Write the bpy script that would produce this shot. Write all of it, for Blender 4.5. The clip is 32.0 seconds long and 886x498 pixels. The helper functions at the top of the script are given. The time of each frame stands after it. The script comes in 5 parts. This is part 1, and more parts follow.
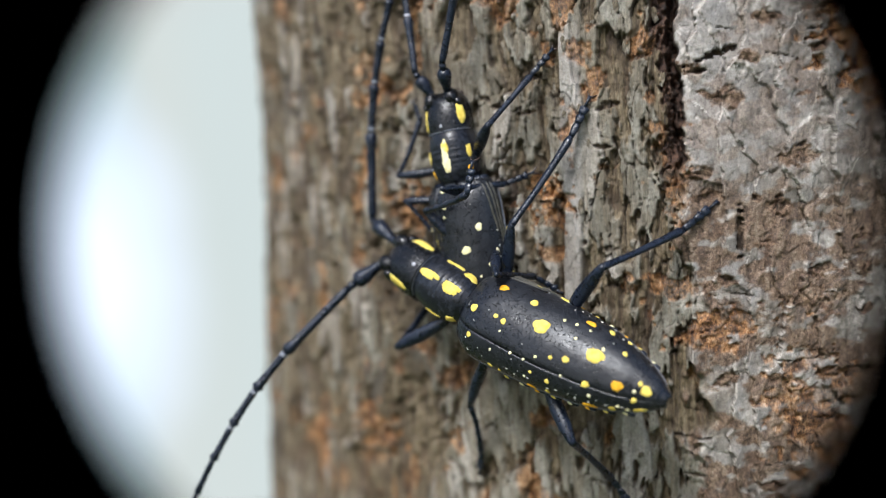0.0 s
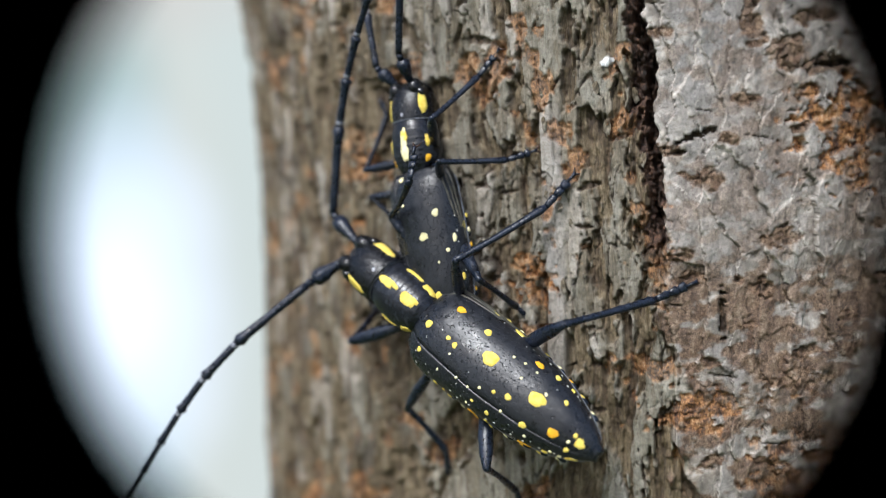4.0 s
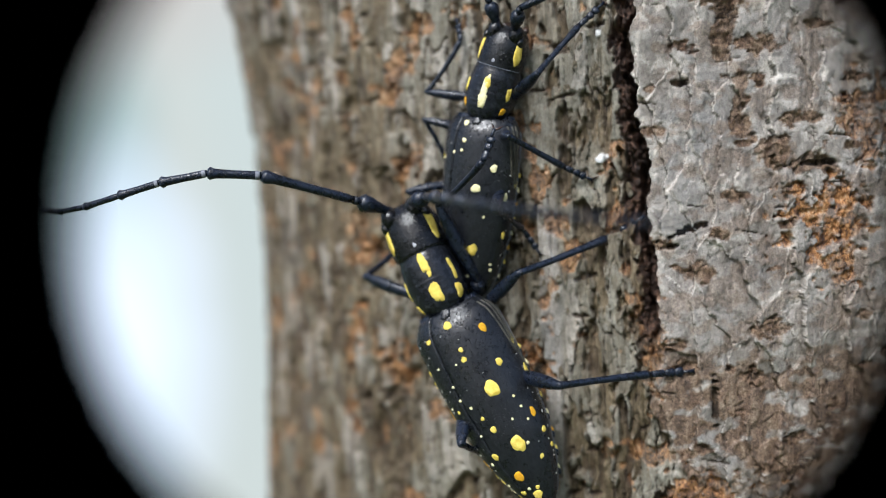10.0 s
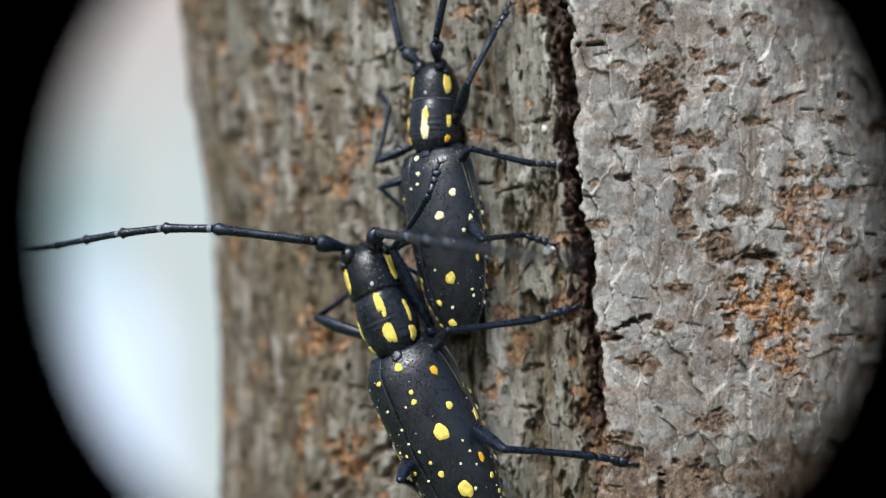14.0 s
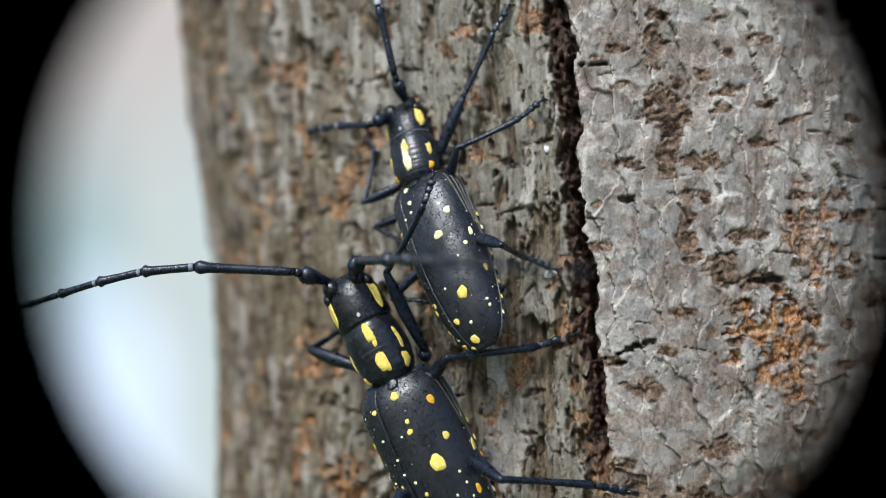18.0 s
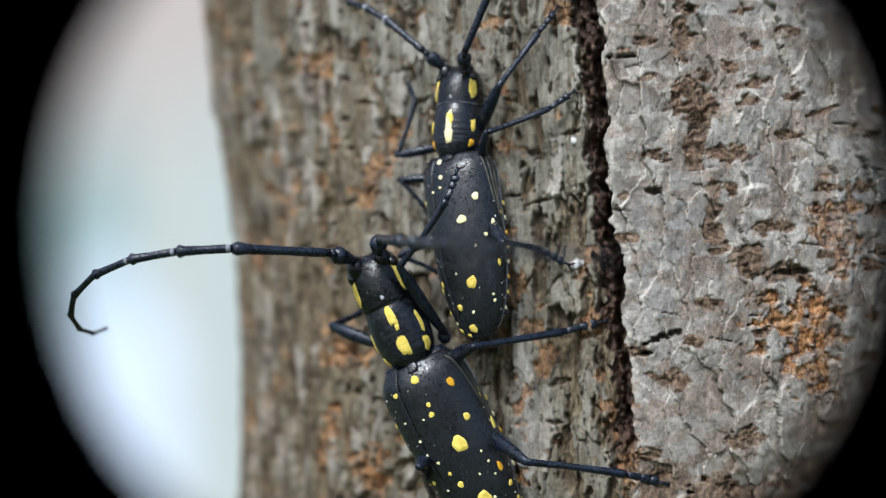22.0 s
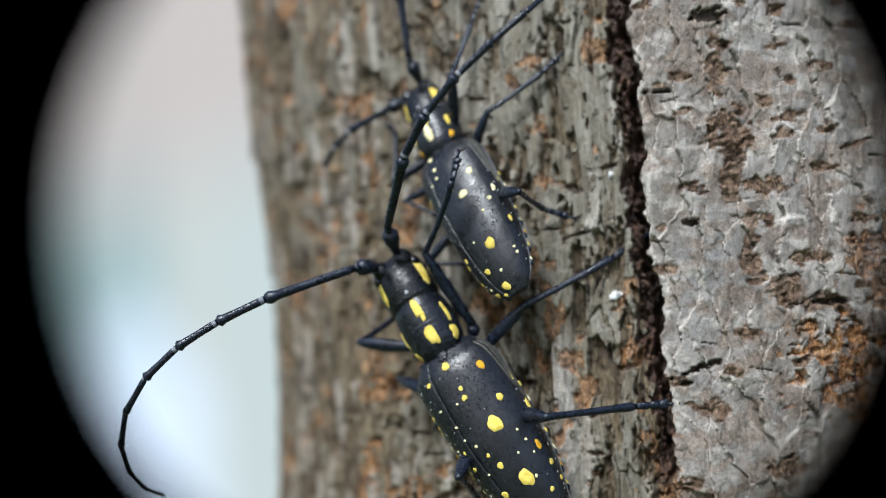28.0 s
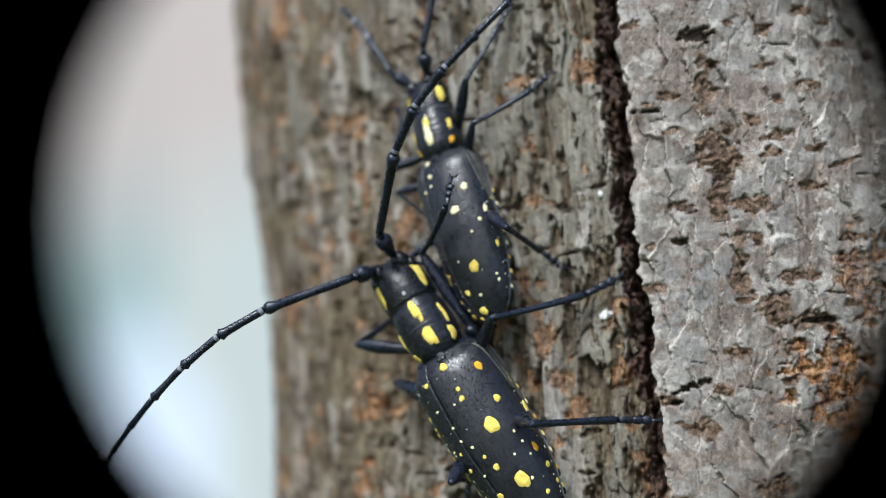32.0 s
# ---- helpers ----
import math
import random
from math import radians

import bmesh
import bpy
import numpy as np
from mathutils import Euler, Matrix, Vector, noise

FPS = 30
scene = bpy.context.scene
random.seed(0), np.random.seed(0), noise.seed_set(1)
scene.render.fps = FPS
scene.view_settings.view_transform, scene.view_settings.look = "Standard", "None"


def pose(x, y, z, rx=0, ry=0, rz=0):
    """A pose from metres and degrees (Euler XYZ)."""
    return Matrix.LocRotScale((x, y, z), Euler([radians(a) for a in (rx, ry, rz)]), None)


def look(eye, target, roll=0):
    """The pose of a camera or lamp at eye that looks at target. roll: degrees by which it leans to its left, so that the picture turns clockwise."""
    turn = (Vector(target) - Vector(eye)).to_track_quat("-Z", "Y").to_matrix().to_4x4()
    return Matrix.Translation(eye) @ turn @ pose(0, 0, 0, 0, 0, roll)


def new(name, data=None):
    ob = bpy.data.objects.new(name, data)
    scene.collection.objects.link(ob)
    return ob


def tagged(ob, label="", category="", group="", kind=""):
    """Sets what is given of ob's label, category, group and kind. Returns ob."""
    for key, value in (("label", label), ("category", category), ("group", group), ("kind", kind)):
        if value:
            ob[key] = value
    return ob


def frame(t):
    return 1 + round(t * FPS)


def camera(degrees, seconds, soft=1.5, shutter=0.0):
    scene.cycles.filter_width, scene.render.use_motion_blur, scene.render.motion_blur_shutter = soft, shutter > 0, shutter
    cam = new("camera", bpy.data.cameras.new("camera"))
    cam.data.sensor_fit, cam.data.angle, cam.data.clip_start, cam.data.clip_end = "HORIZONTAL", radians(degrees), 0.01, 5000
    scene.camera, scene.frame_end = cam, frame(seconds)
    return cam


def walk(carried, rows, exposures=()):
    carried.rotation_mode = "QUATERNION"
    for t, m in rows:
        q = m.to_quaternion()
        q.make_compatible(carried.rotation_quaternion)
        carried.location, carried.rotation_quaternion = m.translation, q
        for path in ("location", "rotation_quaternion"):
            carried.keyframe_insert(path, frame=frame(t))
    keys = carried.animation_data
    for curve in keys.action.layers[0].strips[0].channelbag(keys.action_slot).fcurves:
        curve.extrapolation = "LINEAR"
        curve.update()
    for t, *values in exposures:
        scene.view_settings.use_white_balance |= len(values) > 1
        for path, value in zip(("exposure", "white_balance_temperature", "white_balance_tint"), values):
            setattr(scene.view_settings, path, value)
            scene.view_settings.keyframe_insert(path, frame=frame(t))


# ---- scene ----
# ---------------------------------------------------------------- camera
MM = 0.001
TRUNK_R, TRUNK_X = 0.05569, 0.02869        # the trunk's radius and where its axis stands; its face is at y = 0


def stance(x, y, z, yaw, pitch, roll):
    """A camera's pose in mm and degrees: yaw to the left, pitch upwards."""
    return pose(x * MM, y * MM, z * MM, 90 + pitch, 0, yaw) @ pose(0, 0, 0, 0, 0, roll)


cam = camera(45, 32.0, soft=0.95)
cam.data.dof.use_dof = True
cam.data.dof.focus_distance = 0.0895
cam.data.dof.aperture_fstop = 12.5
PATH = [
    (0, -6.28, -88.64, -8.38, -0.97, -7.10, -3.69),
    (0.5, -6.42, -88.51, -7.19, -0.90, -7.46, -4.06),
    (1, -6.11, -88.12, -6.93, -0.75, -7.67, -4.32),
    (1.5, -5.94, -87.55, -7.09, -0.69, -8.05, -4.42),
    (2, -5.36, -87.08, -6.96, -0.85, -7.93, -4.52),
    (2.5, -3.41, -87.00, -7.33, 0.03, -7.41, -4.46),
    (3, -2.61, -87.30, -6.91, 0.54, -7.32, -4.44),
    (3.5, -2.27, -87.89, -4.81, 0.63, -6.92, -4.36),
    (4, -1.60, -88.18, -3.63, 0.70, -5.84, -4.04),
    (4.5, -0.42, -87.98, -4.50, 1.46, -4.53, -4.05),
    (5, -0.59, -88.29, -4.44, 1.51, -4.13, -4.04),
    (5.5, -0.88, -88.63, -4.48, 1.57, -3.95, -4.07),
    (6, -1.18, -88.97, -4.58, 1.64, -3.78, -4.11),
    (6.5, -1.42, -89.25, -4.67, 1.73, -3.44, -4.12),
    (7, -2.88, -89.81, -3.85, 0.90, -2.92, -3.99),
    (7.5, -2.81, -89.93, -4.12, 1.28, -2.33, -3.84),
    (8, -2.96, -90.05, -4.53, 1.52, -1.62, -3.89),
    (8.5, -1.75, -90.07, -3.76, 1.68, -1.96, -3.84),
    (9, -0.94, -90.23, -3.04, 1.03, -2.40, -3.96),
    (9.5, -0.91, -90.14, 0.91, 0.46, -4.35, -3.75),
    (10, -1.83, -90.91, 1.63, 0.27, -4.10, -4.09),
    (10.5, -1.93, -91.41, 0.44, 0.31, -2.64, -4.04),
    (11, -1.00, -91.36, -2.06, 0.24, -0.42, -3.58),
    (11.5, -0.09, -91.52, -1.56, -0.21, -0.47, -3.66),
    (12, 0.38, -91.35, -1.66, -0.43, -0.23, -3.75),
    (12.5, 0.40, -91.25, -0.09, -0.68, -0.64, -3.60),
    (13, 0.30, -91.34, -0.75, -0.93, 0.25, -3.62),
    (13.5, 0.48, -91.50, 0.05, -1.19, 0.17, -3.62),
    (14, 0.59, -91.52, 0.93, -1.36, 0.98, -3.54),
    (14.5, 0.66, -91.43, 1.16, -1.30, 1.39, -3.33),
    (15, 0.23, -91.78, 1.58, -1.32, 1.79, -3.37),
    (15.5, 0.34, -92.34, 2.60, -1.25, 1.68, -3.50),
    (16, 0.26, -91.95, 2.43, -1.24, 1.87, -3.45),
    (16.5, 0.04, -91.36, 2.12, -1.20, 2.14, -3.36),
    (17, -0.14, -90.77, 1.80, -1.15, 2.38, -3.27),
    (17.5, -0.13, -90.35, 1.58, -1.11, 2.52, -3.22),
    (18, 0.85, -89.84, 0.78, -1.29, 2.27, -3.21),
    (18.5, 1.28, -89.92, 0.74, -1.01, 2.19, -3.19),
    (19, 0.94, -90.30, 1.45, -0.80, 2.12, -2.90),
    (19.5, 0.64, -90.72, 2.19, -0.45, 1.99, -2.93),
    (20, -0.19, -90.42, 1.49, -0.71, 2.20, -2.93),
    (20.5, 0.04, -90.26, 0.79, -0.41, 2.07, -2.89),
    (21, -0.43, -90.36, 0.58, -0.41, 2.08, -2.91),
    (21.5, -1.16, -90.46, 1.29, -0.67, 1.69, -2.81),
    (22, -0.65, -90.65, 1.20, -0.71, 1.56, -3.00),
    (22.5, 0.20, -90.83, 0.73, -0.67, 1.67, -3.19),
    (23, 0.18, -91.08, 0.65, -1.03, 2.07, -3.22),
    (23.5, -0.03, -91.64, 1.66, -0.92, 1.73, -3.18),
    (24, -0.78, -91.81, 1.09, -1.10, 1.76, -3.06),
    (24.5, -0.35, -91.52, -0.30, -0.84, 2.13, -3.15),
    (25, 0.00, -91.69, -0.74, -0.44, 2.67, -3.10),
    (25.5, 0.66, -91.99, -1.04, 0.13, 3.24, -3.04),
    (26, 1.30, -92.29, -1.29, 0.71, 3.82, -2.98),
    (26.5, 1.61, -92.44, -1.58, 1.15, 4.35, -2.93),
    (27, 0.69, -92.02, -2.08, 0.92, 5.24, -2.91),
    (27.5, -0.51, -92.01, -1.28, 1.03, 5.23, -2.82),
    (28, -2.21, -92.17, -0.84, 0.42, 4.64, -3.30),
    (28.5, -0.71, -92.15, -2.21, 1.09, 4.86, -3.02),
    (29, -0.22, -92.02, -2.76, 1.19, 5.05, -2.99),
    (29.5, 0.21, -91.82, -2.88, 1.19, 6.15, -3.13),
    (30, -0.03, -92.07, -1.70, 1.15, 6.48, -2.94),
    (30.5, 0.56, -92.51, -2.77, 1.61, 6.93, -2.83),
    (31, 0.58, -92.65, -3.26, 1.50, 6.74, -3.02),
    (31.5, 0.24, -92.39, -2.54, 1.24, 6.23, -3.15),
    (32, -0.79, -92.49, -0.33, 0.69, 5.36, -3.52),
]
walk(cam, [(t, stance(*r)) for t, *r in PATH], exposures=[(0, 0.57, 5950, 8), (8, 0.54, 5930, 7.5), (15, 0.50, 5800, 6), (32, 0.49, 5740, 5)])

# ---------------------------------------------------------------- light
world = bpy.data.worlds.new("daylight")
scene.world = world
world.use_nodes = True
wn = world.node_tree
sky = wn.nodes.new("ShaderNodeTexSky")
sky.sky_type = 'NISHITA'
sky.sun_disc = False
sky.sun_elevation, sky.sun_rotation = radians(50), radians(208)
sky.air_density, sky.dust_density, sky.ozone_density = 1.0, 4.0, 1.0
wn.nodes["Background"].inputs["Strength"].default_value = 0.15
wn.links.new(sky.outputs[0], wn.nodes["Background"].inputs["Color"])
sun = new("sun", bpy.data.lights.new("sun", 'SUN'))
sun.data.energy, sun.data.angle, sun.data.color = 2.6, radians(15), (1.0, 0.98, 0.96)
sun.matrix_world = look((-0.62, -1.15, 1.7), (0, 0, 0))


# ---------------------------------------------------------------- materials
class Nodes:
    """A short way to write node materials."""

    def __init__(self, name):
        self.mat = bpy.data.materials.new(name)
        self.mat.use_nodes = True
        self.tree = self.mat.node_tree
        self.bsdf = self.tree.nodes["Principled BSDF"]
        self.coord = self.add("ShaderNodeTexCoord").outputs["Object"]

    def add(self, kind, **settings):
        n = self.tree.nodes.new(kind)
        for k, v in settings.items():
            n.inputs[k].default_value = v
        return n

    def link(self, a, b):
        self.tree.links.new(a, b)

    def stretched(self, sx, sy, sz):
        m = self.add("ShaderNodeMapping")
        m.inputs["Scale"].default_value = (sx, sy, sz)
        self.link(self.coord, m.inputs["Vector"])
        return m.outputs[0]

    def noise(self, scale, detail=6, rough=0.6, vector=None):
        n = self.add("ShaderNodeTexNoise", Scale=scale, Detail=detail, Roughness=rough)
        self.link(vector or self.coord, n.inputs["Vector"])
        return n.outputs["Fac"]

    def cells(self, scale, vector=None, feature='F1'):
        n = self.add("ShaderNodeTexVoronoi", Scale=scale)
        n.feature = feature
        self.link(vector or self.coord, n.inputs["Vector"])
        return n.outputs["Distance"]

    def attr(self, name):
        n = self.add("ShaderNodeAttribute")
        n.attribute_name = name
        return n.outputs["Fac"]

    def ramp(self, fac, *stops):
        n = self.add("ShaderNodeValToRGB")
        while len(n.color_ramp.elements) < len(stops):
            n.color_ramp.elements.new(0.5)
        for e, (p, c) in zip(n.color_ramp.elements, stops):
            e.position = p
            e.color = (*c, 1) if len(c) == 3 else c
        self.link(fac, n.inputs["Fac"])
        return n.outputs["Color"]

    def mix(self, fac, a, b, mode='MIX'):
        n = self.add("ShaderNodeMix")
        n.data_type, n.blend_type = 'RGBA', mode
        for v, i in ((fac, 0), (a, 6), (b, 7)):
            if isinstance(v, (float, int)):
                n.inputs[i].default_value = v
            elif isinstance(v, tuple):
                n.inputs[i].default_value = (*v, 1)
            else:
                self.link(v, n.inputs[i])
        return n.outputs[2]

    def math(self, op, a, b):
        n = self.add("ShaderNodeMath")
        n.operation = op
        for v, i in ((a, 0), (b, 1)):
            if isinstance(v, (float, int)):
                n.inputs[i].default_value = v
            else:
                self.link(v, n.inputs[i])
        return n.outputs[0]

    def bump(self, height, strength, distance):
        n = self.add("ShaderNodeBump", Strength=strength, Distance=distance)
        self.link(height, n.inputs["Height"])
        self.link(n.outputs[0], self.bsdf.inputs["Normal"])

    def done(self, colour, rough=0.6, spec=0.5):
        for v, k in ((colour, "Base Color"), (rough, "Roughness"), (spec, "Specular IOR Level")):
            if isinstance(v, tuple):
                self.bsdf.inputs[k].default_value = (*v, 1)
            elif isinstance(v, (float, int)):
                self.bsdf.inputs[k].default_value = v
            else:
                self.link(v, self.bsdf.inputs[k])
        return self.mat


def bark_material(name="bark", chips=False):
    n = Nodes(name)
    crumb = n.noise(3600, 6, 0.75)
    fine = n.noise(1100, 8, 0.72, n.stretched(1, 1, 0.45))
    thread = n.noise(1700, 6, 0.7, n.stretched(1, 1, 0.10))
    mid = n.noise(330, 6, 0.65, n.stretched(1, 1, 0.4))
    big = n.noise(85, 4, 0.6)
    # smooth grey cork, dull olive-grey flakes of older bark, and the brown fibre between them
    grey = n.ramp(n.math('ADD', n.math('MULTIPLY', mid, 0.6), n.math('MULTIPLY', fine, 0.4)),
                  (0.34, (0.120, 0.098, 0.079)), (0.46, (0.222, 0.196, 0.170)), (0.56, (0.302, 0.275, 0.246)), (0.70, (0.44, 0.405, 0.365)))
    olive = n.ramp(n.math('ADD', n.math('MULTIPLY', thread, 0.5), n.math('MULTIPLY', mid, 0.5)),
                   (0.34, (0.088, 0.076, 0.051)), (0.46, (0.180, 0.163, 0.124)), (0.56, (0.262, 0.244, 0.198)), (0.68, (0.42, 0.40, 0.34)))
    fibre = n.ramp(n.math('ADD', n.math('MULTIPLY', thread, 0.65), n.math('MULTIPLY', fine, 0.35)),
                   (0.35, (0.022, 0.015, 0.009)), (0.44, (0.075, 0.053, 0.029)), (0.53, (0.150, 0.115, 0.067)), (0.62, (0.26, 0.215, 0.145)), (0.72, (0.40, 0.36, 0.28)))
    bluish = n.ramp(big, (0.50, (0, 0, 0)), (0.66, (0.5, 0.5, 0.5)))
    if chips:
        skin = n.mix(n.ramp(big, (0.4, (0, 0, 0)), (0.6, (1, 1, 1))), fibre, olive)
    else:
        skin = n.mix(n.attr("plate"), olive, n.mix(bluish, grey, (0.235, 0.236, 0.232)))
        skin = n.mix(n.attr("brown"), skin, fibre)
        skin = n.mix(n.attr("pale"), skin, n.ramp(fine, (0.3, (0.34, 0.305, 0.265)), (0.6, (0.58, 0.535, 0.475))))
        scar = n.ramp(n.math('ADD', n.math('MULTIPLY', fine, 0.6), n.math('MULTIPLY', crumb, 0.4)), (0.36, (0.035, 0.02, 0.013)), (0.46, (0.105, 0.060, 0.035)),
                      (0.54, (0.19, 0.125, 0.078)), (0.62, (0.29, 0.22, 0.155)), (0.70, (0.42, 0.36, 0.29)))
        skin = n.mix(n.attr("scar"), skin, scar)
        # dark inner bark in the gaps; the same colour paints shade under the plate's edge
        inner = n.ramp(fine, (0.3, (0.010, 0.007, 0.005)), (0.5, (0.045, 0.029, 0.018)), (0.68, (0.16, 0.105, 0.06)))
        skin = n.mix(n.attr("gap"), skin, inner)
        rust = n.ramp(n.math('ADD', n.math('MULTIPLY', fine, 0.65), n.math('MULTIPLY', crumb, 0.35)), (0.38, (0.022, 0.010, 0.007)), (0.46, (0.12, 0.052, 0.022)),
                      (0.52, (0.32, 0.145, 0.045)), (0.58, (0.43, 0.25, 0.12)), (0.66, (0.55, 0.45, 0.36)))
        skin = n.mix(n.attr("rust"), skin, rust)
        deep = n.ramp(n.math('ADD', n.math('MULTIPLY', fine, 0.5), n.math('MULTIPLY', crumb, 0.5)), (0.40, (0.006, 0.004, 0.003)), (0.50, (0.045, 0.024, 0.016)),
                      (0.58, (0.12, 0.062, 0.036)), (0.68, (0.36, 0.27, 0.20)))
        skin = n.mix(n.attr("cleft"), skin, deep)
        skin = n.mix(n.attr("chalk"), skin, (0.80, 0.80, 0.79))
    skin = n.mix(0.65, skin, n.ramp(crumb, (0.30, (0.35, 0.34, 0.33)), (0.47, (0.95, 0.95, 0.95)), (0.68, (1.35, 1.35, 1.35))), 'MULTIPLY')
    n.bump(n.math('ADD', n.math('ADD', fine, mid), n.math('ADD', n.math('MULTIPLY', crumb, 0.35), n.math('MULTIPLY', thread, 0.5))), 0.8, 0.00045)
    return n.done(skin, n.ramp(mid, (0.3, (0.48, 0.48, 0.48)), (0.7, (0.74, 0.74, 0.74))), 0.4)


def shell_material(name, tint, pits, rough, spec, down=0.0):
    n = Nodes(name)
    grain = n.noise(2600, 6, 0.7)
    broad = n.noise(330, 5, 0.65)
    knob = n.ramp(n.cells(pits), (0.03, (1, 1, 1)), (0.30, (0, 0, 0)))
    both = n.math('ADD', n.math('MULTIPLY', grain, 0.5), n.math('MULTIPLY', broad, 0.5))
    c = n.ramp(both, (0.38, tuple(0.35 * t for t in tint)), (0.58, tuple(1.2 * t for t in tint)), (0.70, tuple(2.2 * t for t in tint)))
    r = n.ramp(both, (0.40, (rough - 0.08,) * 3), (0.60, (rough + 0.16,) * 3))
    if down:
        # thin ash-grey down, worn off the shiny grains that crowd towards the shoulders
        sep = n.add("ShaderNodeSeparateXYZ")
        n.link(n.coord, sep.inputs[0])
        front = n.ramp(n.math('ADD', n.math('MULTIPLY', sep.outputs["Y"], 65.0), n.math('ADD', broad, 0.35)), (0.0, (0.10, 0.10, 0.10)), (0.75, (1, 1, 1)))
        film = n.math('MULTIPLY', n.ramp(both, (0.40, (0.25, 0.25, 0.25)), (0.60, (down,) * 3)), n.math('SUBTRACT', 1.0, n.math('MULTIPLY', knob, front)))
        c = n.mix(film, c, n.ramp(n.noise(5200, 3, 0.6, n.stretched(1, 0.35, 1)), (0.36, (0.008, 0.009, 0.011)), (0.62, (0.040, 0.042, 0.047))))
        r = n.mix(film, r, (0.55, 0.55, 0.55))
        height = n.math('ADD', n.math('MULTIPLY', n.math('MULTIPLY', knob, front), 1.15), n.math('ADD', n.math('MULTIPLY', grain, 0.16), n.math('MULTIPLY', broad, 0.45)))
    else:
        height = n.math('ADD', n.math('MULTIPLY', knob, 0.5), n.math('ADD', n.math('MULTIPLY', grain, 0.5), n.math('MULTIPLY', broad, 0.7)))
    n.bump(height, 0.9, 0.00016 if down else 0.00009)
    return n.done(c, r, spec)


def wrinkled_material():
    n = Nodes("wrinkled_black_shell")
    w = n.noise(300, 3, 0.5, n.stretched(0.3, 9.0, 0.3))
    grain = n.noise(1800, 4, 0.6)
    c = n.ramp(grain, (0.3, (0.004, 0.0045, 0.006)), (0.55, (0.010, 0.0115, 0.016)), (0.75, (0.03, 0.032, 0.038)))
    n.bump(n.math('ADD', w, n.math('MULTIPLY', grain, 0.3)), 0.45, 0.00016)
    return n.done(c, 0.27, 0.36)


def downy_material(name, dark, light, rough=0.75):
    n = Nodes(name)
    g = n.noise(2200, 5, 0.7)
    n.bump(g, 0.4, 0.00008)
    return n.done(n.ramp(g, (0.3, dark), (0.7, light)), rough, 0.25)


BARK = bark_material()
CHIP = bark_material("bark_chip", True)
SHELL = shell_material("pitted_black_shell", (0.0040, 0.0052, 0.0085), 4600, 0.20, 0.42, 0.22)
WRINKLED = wrinkled_material()
HEADSHELL = shell_material("smooth_black_shell", (0.004, 0.0045, 0.006), 3600, 0.22, 0.34)
LEG = shell_material("downy_black_limb", (0.007, 0.011, 0.022), 4200, 0.26, 0.40)
YELLOW = downy_material("yellow_down", (0.56, 0.40, 0.04), (0.84, 0.68, 0.16))
PALE = downy_material("pale_yellow_down", (0.64, 0.56, 0.24), (0.88, 0.83, 0.55))
ASH = downy_material("ash_grey_down", (0.08, 0.088, 0.105), (0.24, 0.25, 0.28))
ORANGE = downy_material("orange_down", (0.55, 0.26, 0.01), (0.78, 0.44, 0.02))
WHITE = downy_material("white_down", (0.25, 0.25, 0.28), (0.52, 0.52, 0.56))
SPECK = downy_material("dusty_white_down", (0.34, 0.34, 0.32), (0.62, 0.61, 0.55))
FOLD = downy_material("dull_olive_skin", (0.018, 0.018, 0.016), (0.085, 0.08, 0.062), 0.45)
EYE = Nodes("black_eye").done((0.006, 0.005, 0.005), 0.18, 0.6)
TUBE = Nodes("matt_black_metal").done((0.0003, 0.0003, 0.0003), 1.0, 0.0)
HORN = Nodes("dark_brown_horn").done((0.03, 0.014, 0.008), 0.3, 0.5)


# ---------------------------------------------------------------- mesh helpers
def mesh_of(name, verts, faces, mat, smooth=True):
    me = bpy.data.meshes.new(name)
    me.from_pydata([tuple(v) for v in verts], [], faces)
    me.update()
    if smooth:
        me.polygons.foreach_set("use_smooth", [True] * len(me.polygons))
    me.materials.append(mat)
    return me


def part(name, me, parent, label=""):
    ob = new(name, me)
    ob.parent = parent
    return tagged(ob, label) if label else ob


def loft(rings, closed_ends=True):
    """Faces round a pile of rings that have the same number of points."""
    n = len(rings[0])
    verts = [p for r in rings for p in r]
    faces = [(k * n + i, k * n + (i + 1) % n, (k + 1) * n + (i + 1) % n, (k + 1) * n + i)
             for k in range(len(rings) - 1) for i in range(n)]
    if closed_ends:
        faces += [tuple(range(n))[::-1], tuple(range((len(rings) - 1) * n, len(rings) * n))]
    return verts, faces


def limb(stations, flat=1.0, seg=10, bow=0.0):
    """A limb along +y from 0: stations of (y, radius), flattened in z, bowed upwards in its middle."""
    end = stations[-1][0]
    rings = []
    for y, r in stations:
        up = bow * math.sin(math.pi * y / end)
        rings.append([(r * math.cos(2 * math.pi * i / seg) * MM, y * MM,
                       (flat * r * math.sin(2 * math.pi * i / seg) + up) * MM) for i in range(seg)])
    return loft(rings)


def join(*pieces):
    verts, faces = [], []
    for v, f in pieces:
        k = len(verts)
        verts += list(v)
        faces += [tuple(i + k for i in q) for q in f]
    return verts, faces


def moved(piece, m):
    return [tuple(m @ Vector(v)) for v in piece[0]], piece[1]


def ellipsoid(cx, cy, cz, rx, ry, rz, n=14, k=9):
    rings = []
    for j in range(k):
        a = math.pi * (j + 0.02) / (k - 1 + 0.04)
        rings.append([((cx + rx * math.sin(a) * math.cos(2 * math.pi * i / n)) * MM, (cy - ry * math.cos(a)) * MM,
                       (cz + rz * math.sin(a) * math.sin(2 * math.pi * i / n)) * MM) for i in range(n)])
    return loft(rings)


def interp(x, xs, ys):
    return float(np.interp(x, xs, ys))


